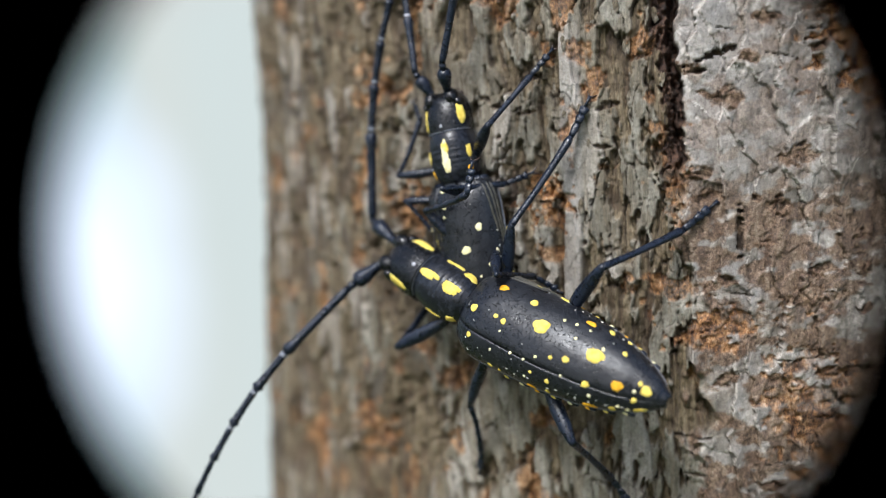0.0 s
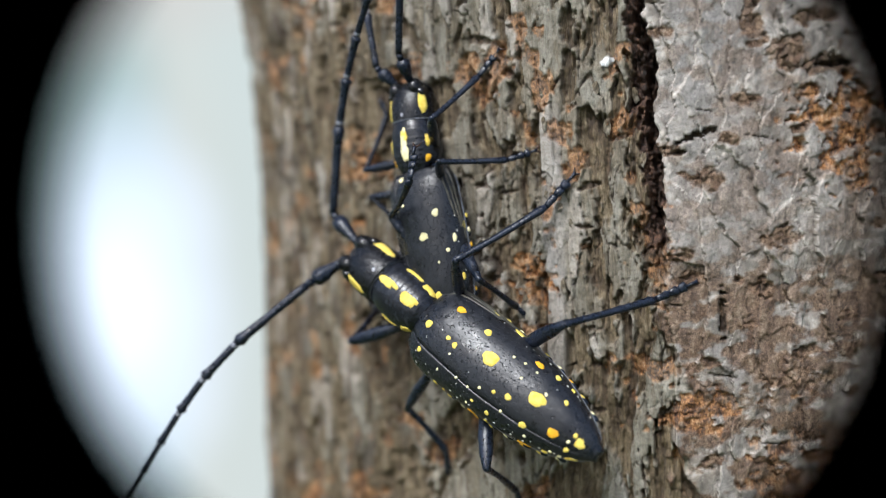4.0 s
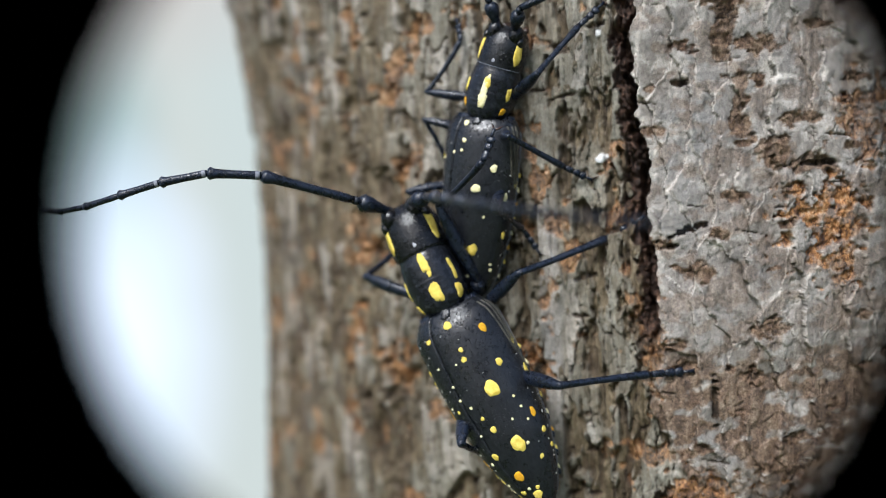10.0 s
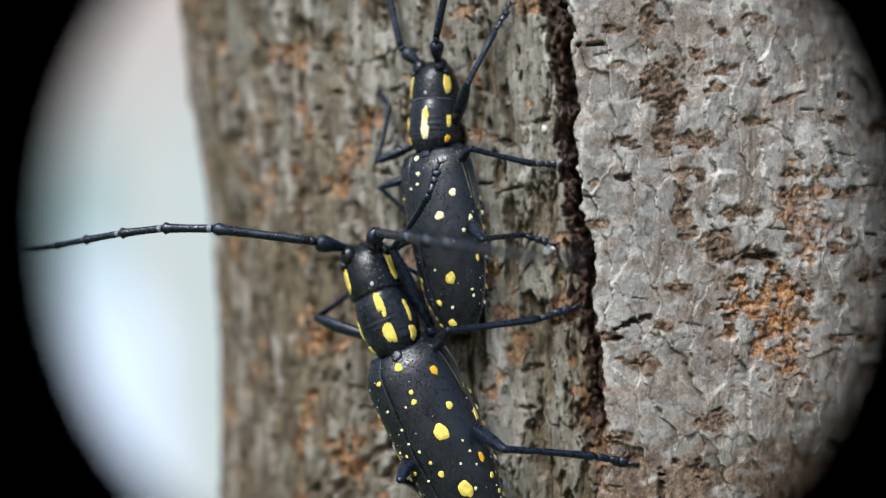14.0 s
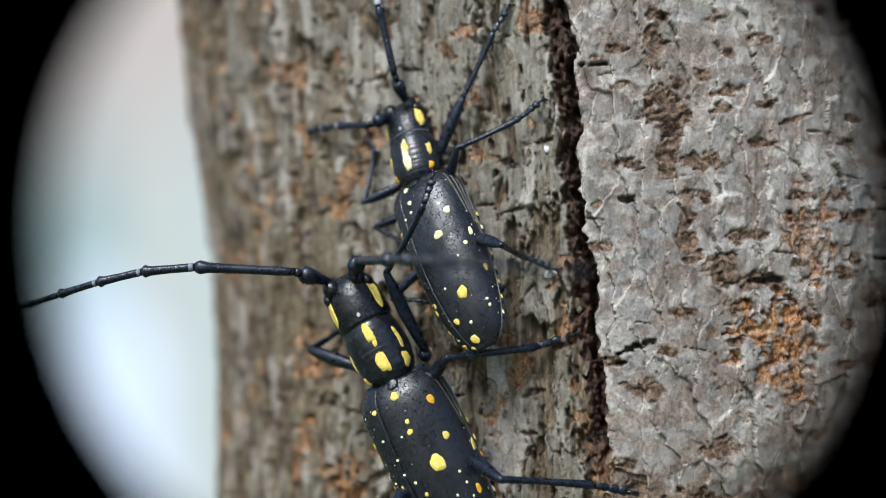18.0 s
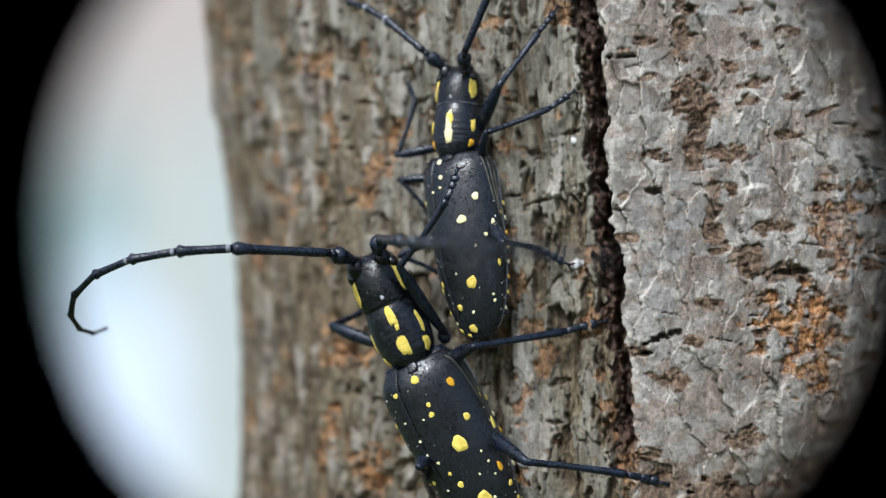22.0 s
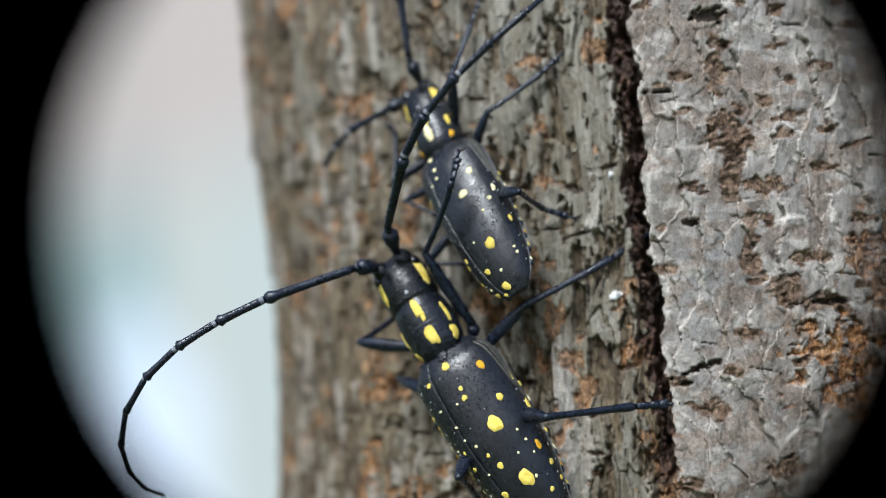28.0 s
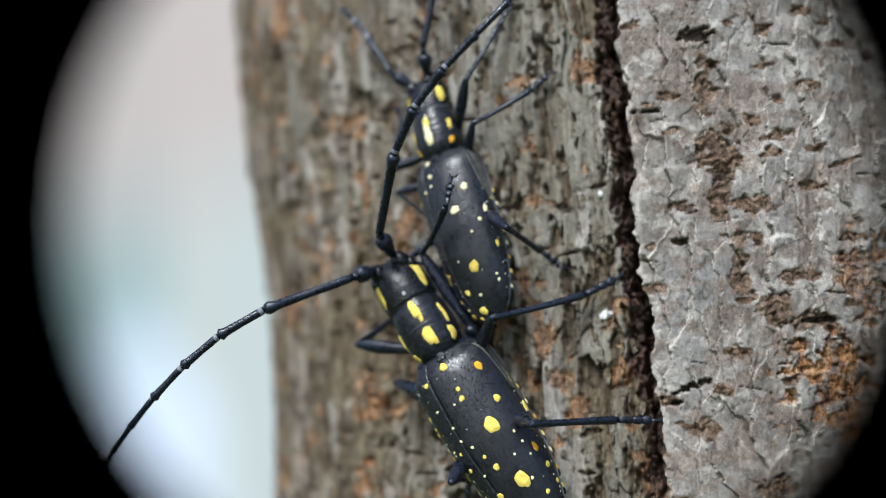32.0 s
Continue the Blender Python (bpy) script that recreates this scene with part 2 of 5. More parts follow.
def soft(x, a, b):
    u = np.clip((x - a) / (b - a), 0, 1)
    return u * u * (3 - 2 * u)


# ---------------------------------------------------------------- the trunk
def lattice(ix, iy, seed):
    h = (ix * 374761393 + iy * 668265263 + seed * 974711) & 0x7fffffff
    h = ((h ^ (h >> 13)) * 1274126177) & 0x7fffffff
    return ((h ^ (h >> 16)) & 0xffff) / 65535.0


def vnoise(x, y, seed):
    ix, iy = np.floor(x).astype(np.int64), np.floor(y).astype(np.int64)
    fx, fy = x - ix, y - iy
    fx, fy = fx * fx * (3 - 2 * fx), fy * fy * (3 - 2 * fy)
    a, b = lattice(ix, iy, seed), lattice(ix + 1, iy, seed)
    c, d = lattice(ix, iy + 1, seed), lattice(ix + 1, iy + 1, seed)
    return (a * (1 - fx) + b * fx) * (1 - fy) + (c * (1 - fx) + d * fx) * fy


def fbm(x, y, seed, octaves=4, gain=0.55):
    total, amp, norm = 0, 1, 0
    for k in range(octaves):
        total = total + amp * vnoise(x * 2 ** k + 7.3 * k, y * 2 ** k + 3.1 * k, seed + k)
        norm += amp
        amp *= gain
    return total / norm


def cells_of(x, y, seed):
    """Uneven cells: the distance to the nearest border, a number for each cell, and how far across it a place lies."""
    ix, iy = np.floor(x).astype(np.int64), np.floor(y).astype(np.int64)
    d1, d2, who, across = np.full(x.shape, 9.0), np.full(x.shape, 9.0), np.zeros(x.shape), np.zeros(x.shape)
    for i in (-1, 0, 1):
        for j in (-1, 0, 1):
            cx, cy = ix + i, iy + j
            px, py = cx + 0.1 + 0.8 * lattice(cx, cy, seed), cy + 0.1 + 0.8 * lattice(cx, cy, seed + 1)
            d = np.hypot(px - x, py - y)
            near = d < d1
            d2 = np.where(near, d1, np.minimum(d2, d))
            who = np.where(near, lattice(cx, cy, seed + 2), who)
            across = np.where(near, x - px, across)
            d1 = np.where(near, d, d1)
    return d2 - d1, who, across


def cleft_x(z):
    """Across the face, in mm of arc from the axis' front, where the plate ends over the dark cleft at the height z."""
    return (np.interp(z, [-40, -25, -13, -5, 7, 16, 28, 45], [-11.9, -12.2, -12.5, -12.8, -13.3, -13.6, -13.7, -14.6])
            + 0.8 * (fbm(z / 1.1, 0 * z, 31, 3) - 0.5) + 1.5 * (fbm(z / 5.0, 0 * z + 5, 33, 2) - 0.5))


def scars(a, z, seed, pa, pz, chance, wide, tall):
    """Eye-shaped level scars strewn unevenly, 0 to 1."""
    ix, iz = np.floor(a / pa).astype(np.int64), np.floor(z / pz).astype(np.int64)
    dark = np.zeros(a.shape)
    ragged = 1.5 * (fbm(a / 0.7, z / 0.4, seed + 9, 3) - 0.5)
    for i in (-1, 0, 1):
        for j in (-1, 0, 1):
            ca, cz = ix + i, iz + j
            on = lattice(ca, cz, seed) < chance
            x0, z0 = (ca + 0.15 + 0.7 * lattice(ca, cz, seed + 1)) * pa, (cz + 0.15 + 0.7 * lattice(ca, cz, seed + 2)) * pz
            ra, rz = wide * (0.5 + lattice(ca, cz, seed + 3)), tall * (0.5 + lattice(ca, cz, seed + 4))
            tip = (lattice(ca, cz, seed + 5) - 0.5) * 0.5
            d = np.hypot((a - x0) / ra, (z - z0 + tip * (a - x0)) / rz) + ragged
            dark = np.maximum(dark, on * soft(1.0 - d, 0.0, 0.35))
    return dark


# where flakes have come away: arc and height, half sizes, strength
RUST = [(-57.3, -43, 3, 4, .9), (-47.1, -41, 2.5, 3, .8), (-10.9, -27.6, 3.6, 1.7, .8), (-24.8, -16.8, 2.0, 2.5, 1), (-45.3, -12.9, 1.8, 2.6, 1), (-39.8, -16.6, 2.6, 2.2, .9),
        (-45.2, -2.7, 1.6, 1.6, .6), (1.4, -5.2, 3.4, 3.8, 1), (4.9, 3.5, 2.0, 3.2, .7), (-23.2, 17.3, .8, 1.1, .8), (-22.7, 5, .7, .6, 1), (-3.2, -35.5, 3.0, 5.5, .7),
        (-22.6, 12.5, 1.5, .8, .6), (-52, 9, 2, 3, .6), (-13.3, -15.5, 1.0, 3.2, .6)]
SCAR = [(-6.2, 15.4, 1.9, 2.4, 1), (-6.3, 11.5, .9, 3.2, .9), (-3.1, 10.4, 1.7, .9, .9), (-5.2, 5.2, .9, 2.8, .9), (-3.0, 1.1, 1.6, 1.2, .9), (-5.5, -17.6, 1.4, .8, 1), (-3.2, 17.6, 1.2, .6, .9),
        (.3, .4, 2.6, 1.2, .9), (-13, -37, .9, 5, .8), (-3.6, -13.5, 1.7, .9, .9), (-7, 21, .8, 2.4, .8), (-2, -26, 2.6, 2.2, .7), (-9, -8.5, 1.8, .8, .7)]
CRACK = [(-7.4, 25.6, 1.7, .65, .1), (-11.8, 19.3, 1.3, .22, 0), (-10.0, 7.7, .8, .33, -.1), (-10.1, -4.8, 1.7, .34, .3), (.5, .2, 2.4, .28, 0), (-11.4, -6.1, 1.0, .2, .1), (-13.4, -11.6, .6, 1.6, 0), (-8.5, -19.5, .3, 2.4, .2)]


def patches(spots, a, z, seed, rough):
    out = np.zeros(a.shape)
    edge = rough * (fbm(a / 1.0, z / 0.8, seed, 4) - 0.5)
    for ca, cz, ra, rz, amp in spots:
        out = np.maximum(out, amp * soft(1.0 - np.hypot((a - ca) / ra, (z - cz) / rz) - edge, 0.0, 0.3))
    return out


def bark(a, z):
    """Relief of the bark in mm and the masks that colour it, at the arc a and the height z in mm."""
    wob = 2.4 * (fbm(a / 5.0, z / 8.0, 3, 3) - 0.5)
    fray = fbm(a / 0.45, z / 0.6, 7, 3) - 0.5
    off = a - cleft_x(z)
    edge = 0.5 * (fbm(a / 0.7, z / 0.6, 5, 3) - 0.5)
    low = soft(-z, 13, 19)
    plate = soft(off + edge + low * (0.6 + 4.0 * (fbm(a / 2.0, z / 4.0, 9, 3) - 0.5)), -0.08, 0.08 + 0.5 * low)
    swell = 1.6 * (fbm(a / 11.0, z / 24.0, 11, 3) - 0.5) * soft(a, -75, -35) - 0.9 * soft(-a, 20, 50)
    swell = swell + np.interp(z, [-60, -45, -30, -17, -5, 5, 15, 25, 45], [2.6, 2.0, 1.1, 0.1, -0.4, -0.4, 0.4, 1.7, 2.6]) * soft(-a, 42, 66)
    # older bark: flat flakes left standing over brown fibrous hollows, coarser towards the far side
    far = soft(-a, 30, 44)
    k = 1 + 0.5 * far
    stand = soft(fbm((a + 0.7 * wob) / (1.25 * k), z / (5.0 * k), 17, 4, 0.6) + 0.10 * fray + 0.02 - 0.04 * far + (1 - far) * (0.02 * soft(z, 6, 14) - 0.06 * soft(-z, -5, 3) * soft(z, -19, -11)), 0.455, 0.505)
    wa, wz = a + 0.8 * wob + 0.3 * fray, z + 2.5 * (fbm(a / 1.6, z / 3.0, 13, 2) - 0.5)
    e1, w1, x1 = cells_of(wa / 1.35, wz / 7.0, 23)
    split = soft(0.055 + 0.12 * fray - e1, 0.0, 0.05) * soft(fbm(a / 3.0, z / 5.0, 25, 2), 0.35, 0.5)
    thread = fbm((a + 0.6 * wob + 0.15 * fray) / 0.26, z / 3.2, 27, 4, 0.6)
    lump = fbm(a / 0.8, z / 1.3, 29, 3)
    e5, w5, x5 = cells_of((a + 0.5 * wob + 0.35 * fray) / 0.62, (z + 1.2 * fray) / 2.3, 43)
    chink = soft(0.05 + 0.16 * fray - e5, 0.0, 0.08)
    s1 = scars(a + 0.4 * wob, z, 41, 3.0, 3.2, 0.42, 0.8, 0.28)
    # one smooth grey ridge beside the beetles
    ridge = soft(1.0 - np.abs(a - (-22.4) - 0.25 * wob - 0.02 * (z + 18)) / 1.1, 0.0, 0.4) * soft(z, -34, -26) * soft(-z, -1, 4)
    stand = np.maximum(stand, ridge)
    split, s1 = split * (1 - ridge), s1 * (1 - ridge)
    torn = (1 - stand)
    old = stand * (0.18 + 0.32 * w1 + 0.18 * x1 + 0.25 * (lump - 0.5) + 0.16 * w5 + 0.45 * (thread - 0.5) - 0.14 * chink * (1 - ridge)) + torn * (-0.40 + 1.1 * (thread - 0.5) + 0.7 * (lump - 0.5)) - 0.30 * split - 0.45 * s1 + 0.3 * ridge
    # the smooth plate: low scales with upright lips, level scars with stacked brown layers in them
    pa, pz = a + 0.7 * wob + 0.55 * fray + 0.9 * (fbm(a / 1.5, z / 1.3, 53, 2) - 0.5), z + 1.6 * (fbm(a / 2.2, z / 2.8, 51, 3) - 0.5) + 0.5 * fray
    e3, w3, x3 = cells_of(pa / 2.5, pz / 8.0, 57)
    e4, w4, x4 = cells_of(pa / 1.1 + 7, pz / 2.4, 63)
    lip = soft(0.09 + 0.09 * fray - e3, 0.0, 0.07)
    nick = soft(0.045 + 0.10 * fray - e4, 0.0, 0.05) * soft(fbm(a / 2.4, z / 2.8, 67, 2), 0.47, 0.57)
    grain = fbm((a + 0.5 * wob) / 1.1, z / 2.0, 71, 4)
    s2 = scars(a + 0.3 * wob, z + 0.15 * wob, 61, 2.7, 3.1, 0.42, 1.05, 0.5)
    s2 = np.maximum(s2, patches(SCAR, a, z, 111, 2.2))
    hair = scars(a, z + 0.2 * wob, 81, 3.4, 3.9, 0.25, 1.1, 0.09)
    crack = np.zeros(a.shape)
    for ca, cz, ra, rz, lean in CRACK:
        crack = np.maximum(crack, soft(1.0 - np.hypot((a - ca) / ra, (z - cz - lean * (a - ca)) / rz) - 2.0 * (fbm(a / 0.5, z / 0.35, 87, 3) - 0.5), 0.0, 0.3))
    layer = fbm((a + wob) / 0.9, (z + fray) / 0.40, 121, 4) - 0.5
    scale = 0.42 * w3 - 0.55 * x3 + 0.15 * (w4 - 0.5) - 0.12 * nick + 0.42 * (grain - 0.5) - s2 * (0.16 - 0.9 * layer) - 0.25 * hair - 0.6 * crack
    h = swell + (1 - plate) * old + plate * (scale + 1.15 - 0.5 * low)
    # the cleft under the plate's ragged edge: an undercut, its black shade also painted, and a crumbled brown floor
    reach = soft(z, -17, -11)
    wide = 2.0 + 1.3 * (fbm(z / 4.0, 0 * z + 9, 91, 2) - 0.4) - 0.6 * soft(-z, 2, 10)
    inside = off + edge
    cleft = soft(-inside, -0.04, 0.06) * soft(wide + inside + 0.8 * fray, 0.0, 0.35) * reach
    shaded_undercut = soft(-inside, -0.04, 0.06) * soft(0.75 + 0.8 * (fbm(z / 2.5, 0 * z + 3, 93, 2) - 0.4) + inside, 0.0, 0.3) * reach
    h = h - 0.9 * cleft - 1.9 * shaded_undercut + cleft * (1.5 * (fbm(a / 0.35, z / 0.5, 95, 3) - 0.5) + 0.7 * (fbm(a / 0.9, z / 1.6, 97, 2) - 0.5))
    # rusty inner bark where flakes have come away
    r = np.maximum(patches(RUST, a, z, 112, 3.4) * (0.55 + 0.45 * soft(fbm(a / 0.9, z / 0.6, 115, 3), 0.38, 0.52)), 0.7 * (1 - plate) * soft(fbm(a / 2.5, z / 3.0, 101, 4), 0.64, 0.70))
    h = h - 0.32 * r + r * (0.55 * layer + 0.5 * (lump - 0.5))
    chalk = np.maximum(soft(1.0 - np.hypot((a - (-16.95)) / 0.75, (z - 1.9) / 0.5) + 0.9 * (fbm(a / 0.4, z / 0.4, 131, 2) - 0.5), 0.25, 0.5),
                       0.8 * soft(1.0 - np.hypot((a - (-16.5)) / 0.4, (z - 12.6) / 0.5) + 0.9 * (fbm(a / 0.4, z / 0.4, 133, 2) - 0.5), 0.25, 0.5))
    # splits, nicks and cracks, plus a painted shadow line right of each scale's lip
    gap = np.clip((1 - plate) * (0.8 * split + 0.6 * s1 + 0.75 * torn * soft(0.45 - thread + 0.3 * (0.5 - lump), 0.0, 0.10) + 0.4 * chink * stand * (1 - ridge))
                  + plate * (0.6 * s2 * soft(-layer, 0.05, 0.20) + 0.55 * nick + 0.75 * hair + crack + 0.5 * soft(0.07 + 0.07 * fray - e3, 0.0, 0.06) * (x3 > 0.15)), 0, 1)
    # the plate's shadow over the undercut is painted into the gap mask
    gap = np.maximum(np.maximum(gap, shaded_undercut), 0.7 * far * soft(fbm((a + wob) / 1.5, z / 5.0, 151, 3), 0.58, 0.68))
    # pale bark blotches, plus painted light on left-hand lips and the plate's edge
    lit_edge_lip = soft(-inside + 0.9, 0.0, 0.5) * soft(inside, -0.02, 0.05) * (1 - low)
    pale = np.clip(plate * (0.95 * lip * (x3 < 0.1) + 0.5 * soft(0.07 - e4, 0.0, 0.06) * (x4 < 0) * (1 - s2) + 0.45 * soft(fbm(a / 1.4, z / 1.1, 143, 3), 0.55, 0.65) + 0.45 * lit_edge_lip) + (1 - plate) * stand * soft(w1, 0.72, 0.85) * 0.45, 0, 1) * (1 - r) * (1 - cleft)
    brown = np.clip((1 - plate) * (torn + 0.45 * stand * (1 - ridge) * soft(fbm((a + wob) / 0.9, z / 2.6, 145, 4) + (1 - far) * (0.11 * soft(-z, -6, 3) * soft(z, -19, -11) - 0.05 * soft(z, 6, 16)), 0.49, 0.58) + far * soft(fbm((a + wob) / 2.2, z / 6.0, 141, 3), 0.34, 0.50)) + 0.35 * plate * low * soft(fbm(a / 2.0, z / 3.0, 147, 3), 0.48, 0.6), 0, 1)
    scar = np.clip(plate * s2 + 0.5 * (1 - plate) * s1 + plate * (0.5 + 0.4 * low) * soft(fbm(a / 1.9, z / 1.2, 149, 4) + 0.05 * low + 0.05 * soft(-z, 0, 12), 0.50, 0.62), 0, 1)
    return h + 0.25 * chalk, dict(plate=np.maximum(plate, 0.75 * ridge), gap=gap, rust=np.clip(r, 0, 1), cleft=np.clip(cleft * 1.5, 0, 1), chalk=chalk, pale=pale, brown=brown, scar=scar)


RELIEF = {}


def relief(a, z):
    """The bark's relief in mm at one place, once the trunk stands."""
    i = min(max(int(np.searchsorted(RELIEF["a"], a)), 0), len(RELIEF["a"]) - 1)
    j = min(max(int(np.searchsorted(RELIEF["z"], z)), 0), len(RELIEF["z"]) - 1)
    return float(RELIEF["h"][j, i])


def trunk():
    def steps(fine0, fine1, step, ends, n):
        core = np.arange(fine0, fine1 + step / 2, step)
        lo = fine0 - (fine0 - ends[0]) * np.linspace(1, 0, n, endpoint=False) ** 2.2
        hi = fine1 + (ends[1] - fine1) * np.linspace(0, 1, n + 1)[1:] ** 2.2
        return np.concatenate([lo, core, hi])

    r = TRUNK_R / MM
    around = steps(-34.0, 14.0, 0.10, (-80.0, 15.0), 1)
    around = np.concatenate([steps(-80.0, -34.2, 0.18, (-math.pi * r + 0.4, -34.1), 40)[:-1], around[1:-1], 14.0 + (math.pi * r - 14.4) * np.linspace(0, 1, 61)[1:] ** 2.2])
    up = steps(-43.0, 36.0, 0.12, (-1250.0, 900.0), 46)
    a, z = np.meshgrid(around, up)
    h, masks = bark(a, z)
    RELIEF.update(a=around, z=up, h=h)
    seam = soft(np.abs(a), math.pi * r - 30, math.pi * r)
    h = h * (1 - seam)
    phi, rad = a / r, (r + h) * (1 + 0.06 * soft(-z, 300, 1250))
    co = np.stack([np.sin(phi) * rad * MM + TRUNK_X, TRUNK_R - np.cos(phi) * rad * MM, z * MM], -1).reshape(-1, 3)
    ny, nx = a.shape
    j, i = np.meshgrid(np.arange(ny - 1), np.arange(nx), indexing="ij")
    i2 = (i + 1) % nx
    quads = np.stack([j * nx + i, j * nx + i2, (j + 1) * nx + i2, (j + 1) * nx + i], -1).reshape(-1, 4)
    me = bpy.data.meshes.new("bark")
    me.vertices.add(len(co))
    me.vertices.foreach_set("co", co.ravel())
    me.loops.add(quads.size)
    me.loops.foreach_set("vertex_index", quads.ravel().astype(np.int32))
    me.polygons.add(len(quads))
    me.polygons.foreach_set("loop_start", np.arange(0, quads.size, 4, dtype=np.int32))
    me.polygons.foreach_set("use_smooth", np.ones(len(quads), dtype=bool))
    me.update(calc_edges=True)
    for name, v in masks.items():
        me.attributes.new(name, 'FLOAT', 'POINT').data.foreach_set("value", v.ravel().astype(np.float32))
    me.materials.append(BARK)
    tree = tagged(new("tree_trunk"), "grey-brown tree trunk with cracked, rust-flecked bark", "tree")
    tree.location = (0, 0, 0)
    part("bark", me, tree)
    # loose chips of bark
    rnd = random.Random(12)
    shapes = []
    for k in range(10):
        n = rnd.randint(8, 11)
        ring = [(rnd.uniform(0.65, 1.25) * math.cos(2 * math.pi * i / n), rnd.uniform(0.65, 1.25) * math.sin(2 * math.pi * i / n)) for i in range(n)]
        curl, thick = rnd.uniform(-0.22, 0.3), rnd.uniform(0.12, 0.24)
        lay = [[(x * f, z_ * f, curl * (x * x * f * f) + lift) for x, z_ in ring] for f, lift in ((1.0, 0.0), (1.02, thick * 0.6), (0.86, thick), (0.4, thick * 1.15))]
        verts = [(x * MM, y * MM, w * MM) for r_ in lay for x, y, w in r_]
        shapes.append(mesh_of("bark_chip", *(lambda v, f: (v, f))(verts, loft(lay)[1]), CHIP, False))
    for _ in range(260):
        a0, z0 = rnd.uniform(-56, -14), rnd.uniform(-40, 34)
        h0 = relief(a0, z0)
        p = a0 / r
        out, east = Vector((math.sin(p), -math.cos(p), 0)), Vector((math.cos(p), math.sin(p), 0))
        m = Matrix((east, Vector((0, 0, 1)), out)).transposed().to_4x4()
        m.translation = Vector((TRUNK_X, TRUNK_R, z0 * MM)) + (TRUNK_R + (h0 - 0.06) * MM) * out
        chip = part("bark_chip", rnd.choice(shapes), tree)
        wide, tall = rnd.uniform(0.15, 0.4), rnd.uniform(0.25, 0.9)
        if rnd.random() < 0.12:
            wide, tall = tall * 0.8, wide * 0.5
        chip.matrix_basis = m @ pose(0, 0, 0, rnd.uniform(-9, 9), rnd.uniform(-9, 9), rnd.uniform(-14, 14)) @ Matrix.Diagonal((wide, tall, rnd.uniform(0.7, 1.3), 1))
    return tree


trunk()


# ---------------------------------------------------------------- ground and distance
def ground():
    n = Nodes("grassy_earth")
    c = n.ramp(n.noise(9, 8, 0.7), (0.3, (0.05, 0.045, 0.02)), (0.55, (0.07, 0.10, 0.03)), (0.8, (0.12, 0.17, 0.05)))
    n.bump(n.noise(60, 5, 0.7), 0.6, 0.02)
    mat = n.done(c, 0.9, 0.2)
    size, cells = 400.0, 48
    ticks = [size * math.copysign(abs(k / cells * 2 - 1) ** 2.5, k / cells * 2 - 1) for k in range(cells + 1)]
    verts = [(x, y, -1.2 + 0.02 * noise.noise((x * 2, y * 2, 0))) for y in ticks for x in ticks]
    w = cells + 1
    faces = [(j * w + i, j * w + i + 1, (j + 1) * w + i + 1, (j + 1) * w + i) for j in range(cells) for i in range(cells)]
    tagged(new("ground", mesh_of("ground", verts, faces, mat)), "grassy earth round the foot of the tree", "ground", kind="structure")


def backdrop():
    """A glowing sheet behind the tree, painted as the bright, hazy distance."""
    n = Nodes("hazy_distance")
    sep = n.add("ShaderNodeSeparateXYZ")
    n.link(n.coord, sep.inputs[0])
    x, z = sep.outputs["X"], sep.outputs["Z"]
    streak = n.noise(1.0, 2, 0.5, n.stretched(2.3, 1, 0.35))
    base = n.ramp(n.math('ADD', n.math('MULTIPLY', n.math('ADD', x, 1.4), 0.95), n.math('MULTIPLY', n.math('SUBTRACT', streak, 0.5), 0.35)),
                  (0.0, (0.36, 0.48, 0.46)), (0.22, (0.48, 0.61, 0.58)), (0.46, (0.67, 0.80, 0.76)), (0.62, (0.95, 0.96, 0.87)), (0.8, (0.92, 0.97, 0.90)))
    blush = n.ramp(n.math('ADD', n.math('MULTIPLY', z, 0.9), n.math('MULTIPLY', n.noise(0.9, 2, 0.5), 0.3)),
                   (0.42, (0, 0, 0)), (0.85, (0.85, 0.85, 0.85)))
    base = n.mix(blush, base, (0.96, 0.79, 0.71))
    # a soft bright patch of light painted into the sheet's glow
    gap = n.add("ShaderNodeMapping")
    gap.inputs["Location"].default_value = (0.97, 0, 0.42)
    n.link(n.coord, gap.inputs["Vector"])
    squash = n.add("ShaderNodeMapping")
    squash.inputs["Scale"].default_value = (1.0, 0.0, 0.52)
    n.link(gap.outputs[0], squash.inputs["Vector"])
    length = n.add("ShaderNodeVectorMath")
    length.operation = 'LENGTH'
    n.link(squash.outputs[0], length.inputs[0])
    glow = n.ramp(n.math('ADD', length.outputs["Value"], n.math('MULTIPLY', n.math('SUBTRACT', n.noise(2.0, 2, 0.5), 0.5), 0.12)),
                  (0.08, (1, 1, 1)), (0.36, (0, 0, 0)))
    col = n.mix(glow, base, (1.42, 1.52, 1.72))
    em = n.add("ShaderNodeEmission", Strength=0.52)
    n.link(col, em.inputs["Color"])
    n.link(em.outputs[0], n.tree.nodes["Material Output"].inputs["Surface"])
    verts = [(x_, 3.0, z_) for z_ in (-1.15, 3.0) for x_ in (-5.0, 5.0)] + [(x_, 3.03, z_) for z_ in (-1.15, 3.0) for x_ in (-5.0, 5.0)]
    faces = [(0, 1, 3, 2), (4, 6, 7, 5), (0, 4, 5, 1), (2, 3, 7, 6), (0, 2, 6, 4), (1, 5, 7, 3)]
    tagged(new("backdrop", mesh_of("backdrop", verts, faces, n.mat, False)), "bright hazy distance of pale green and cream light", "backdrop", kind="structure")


ground()
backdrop()


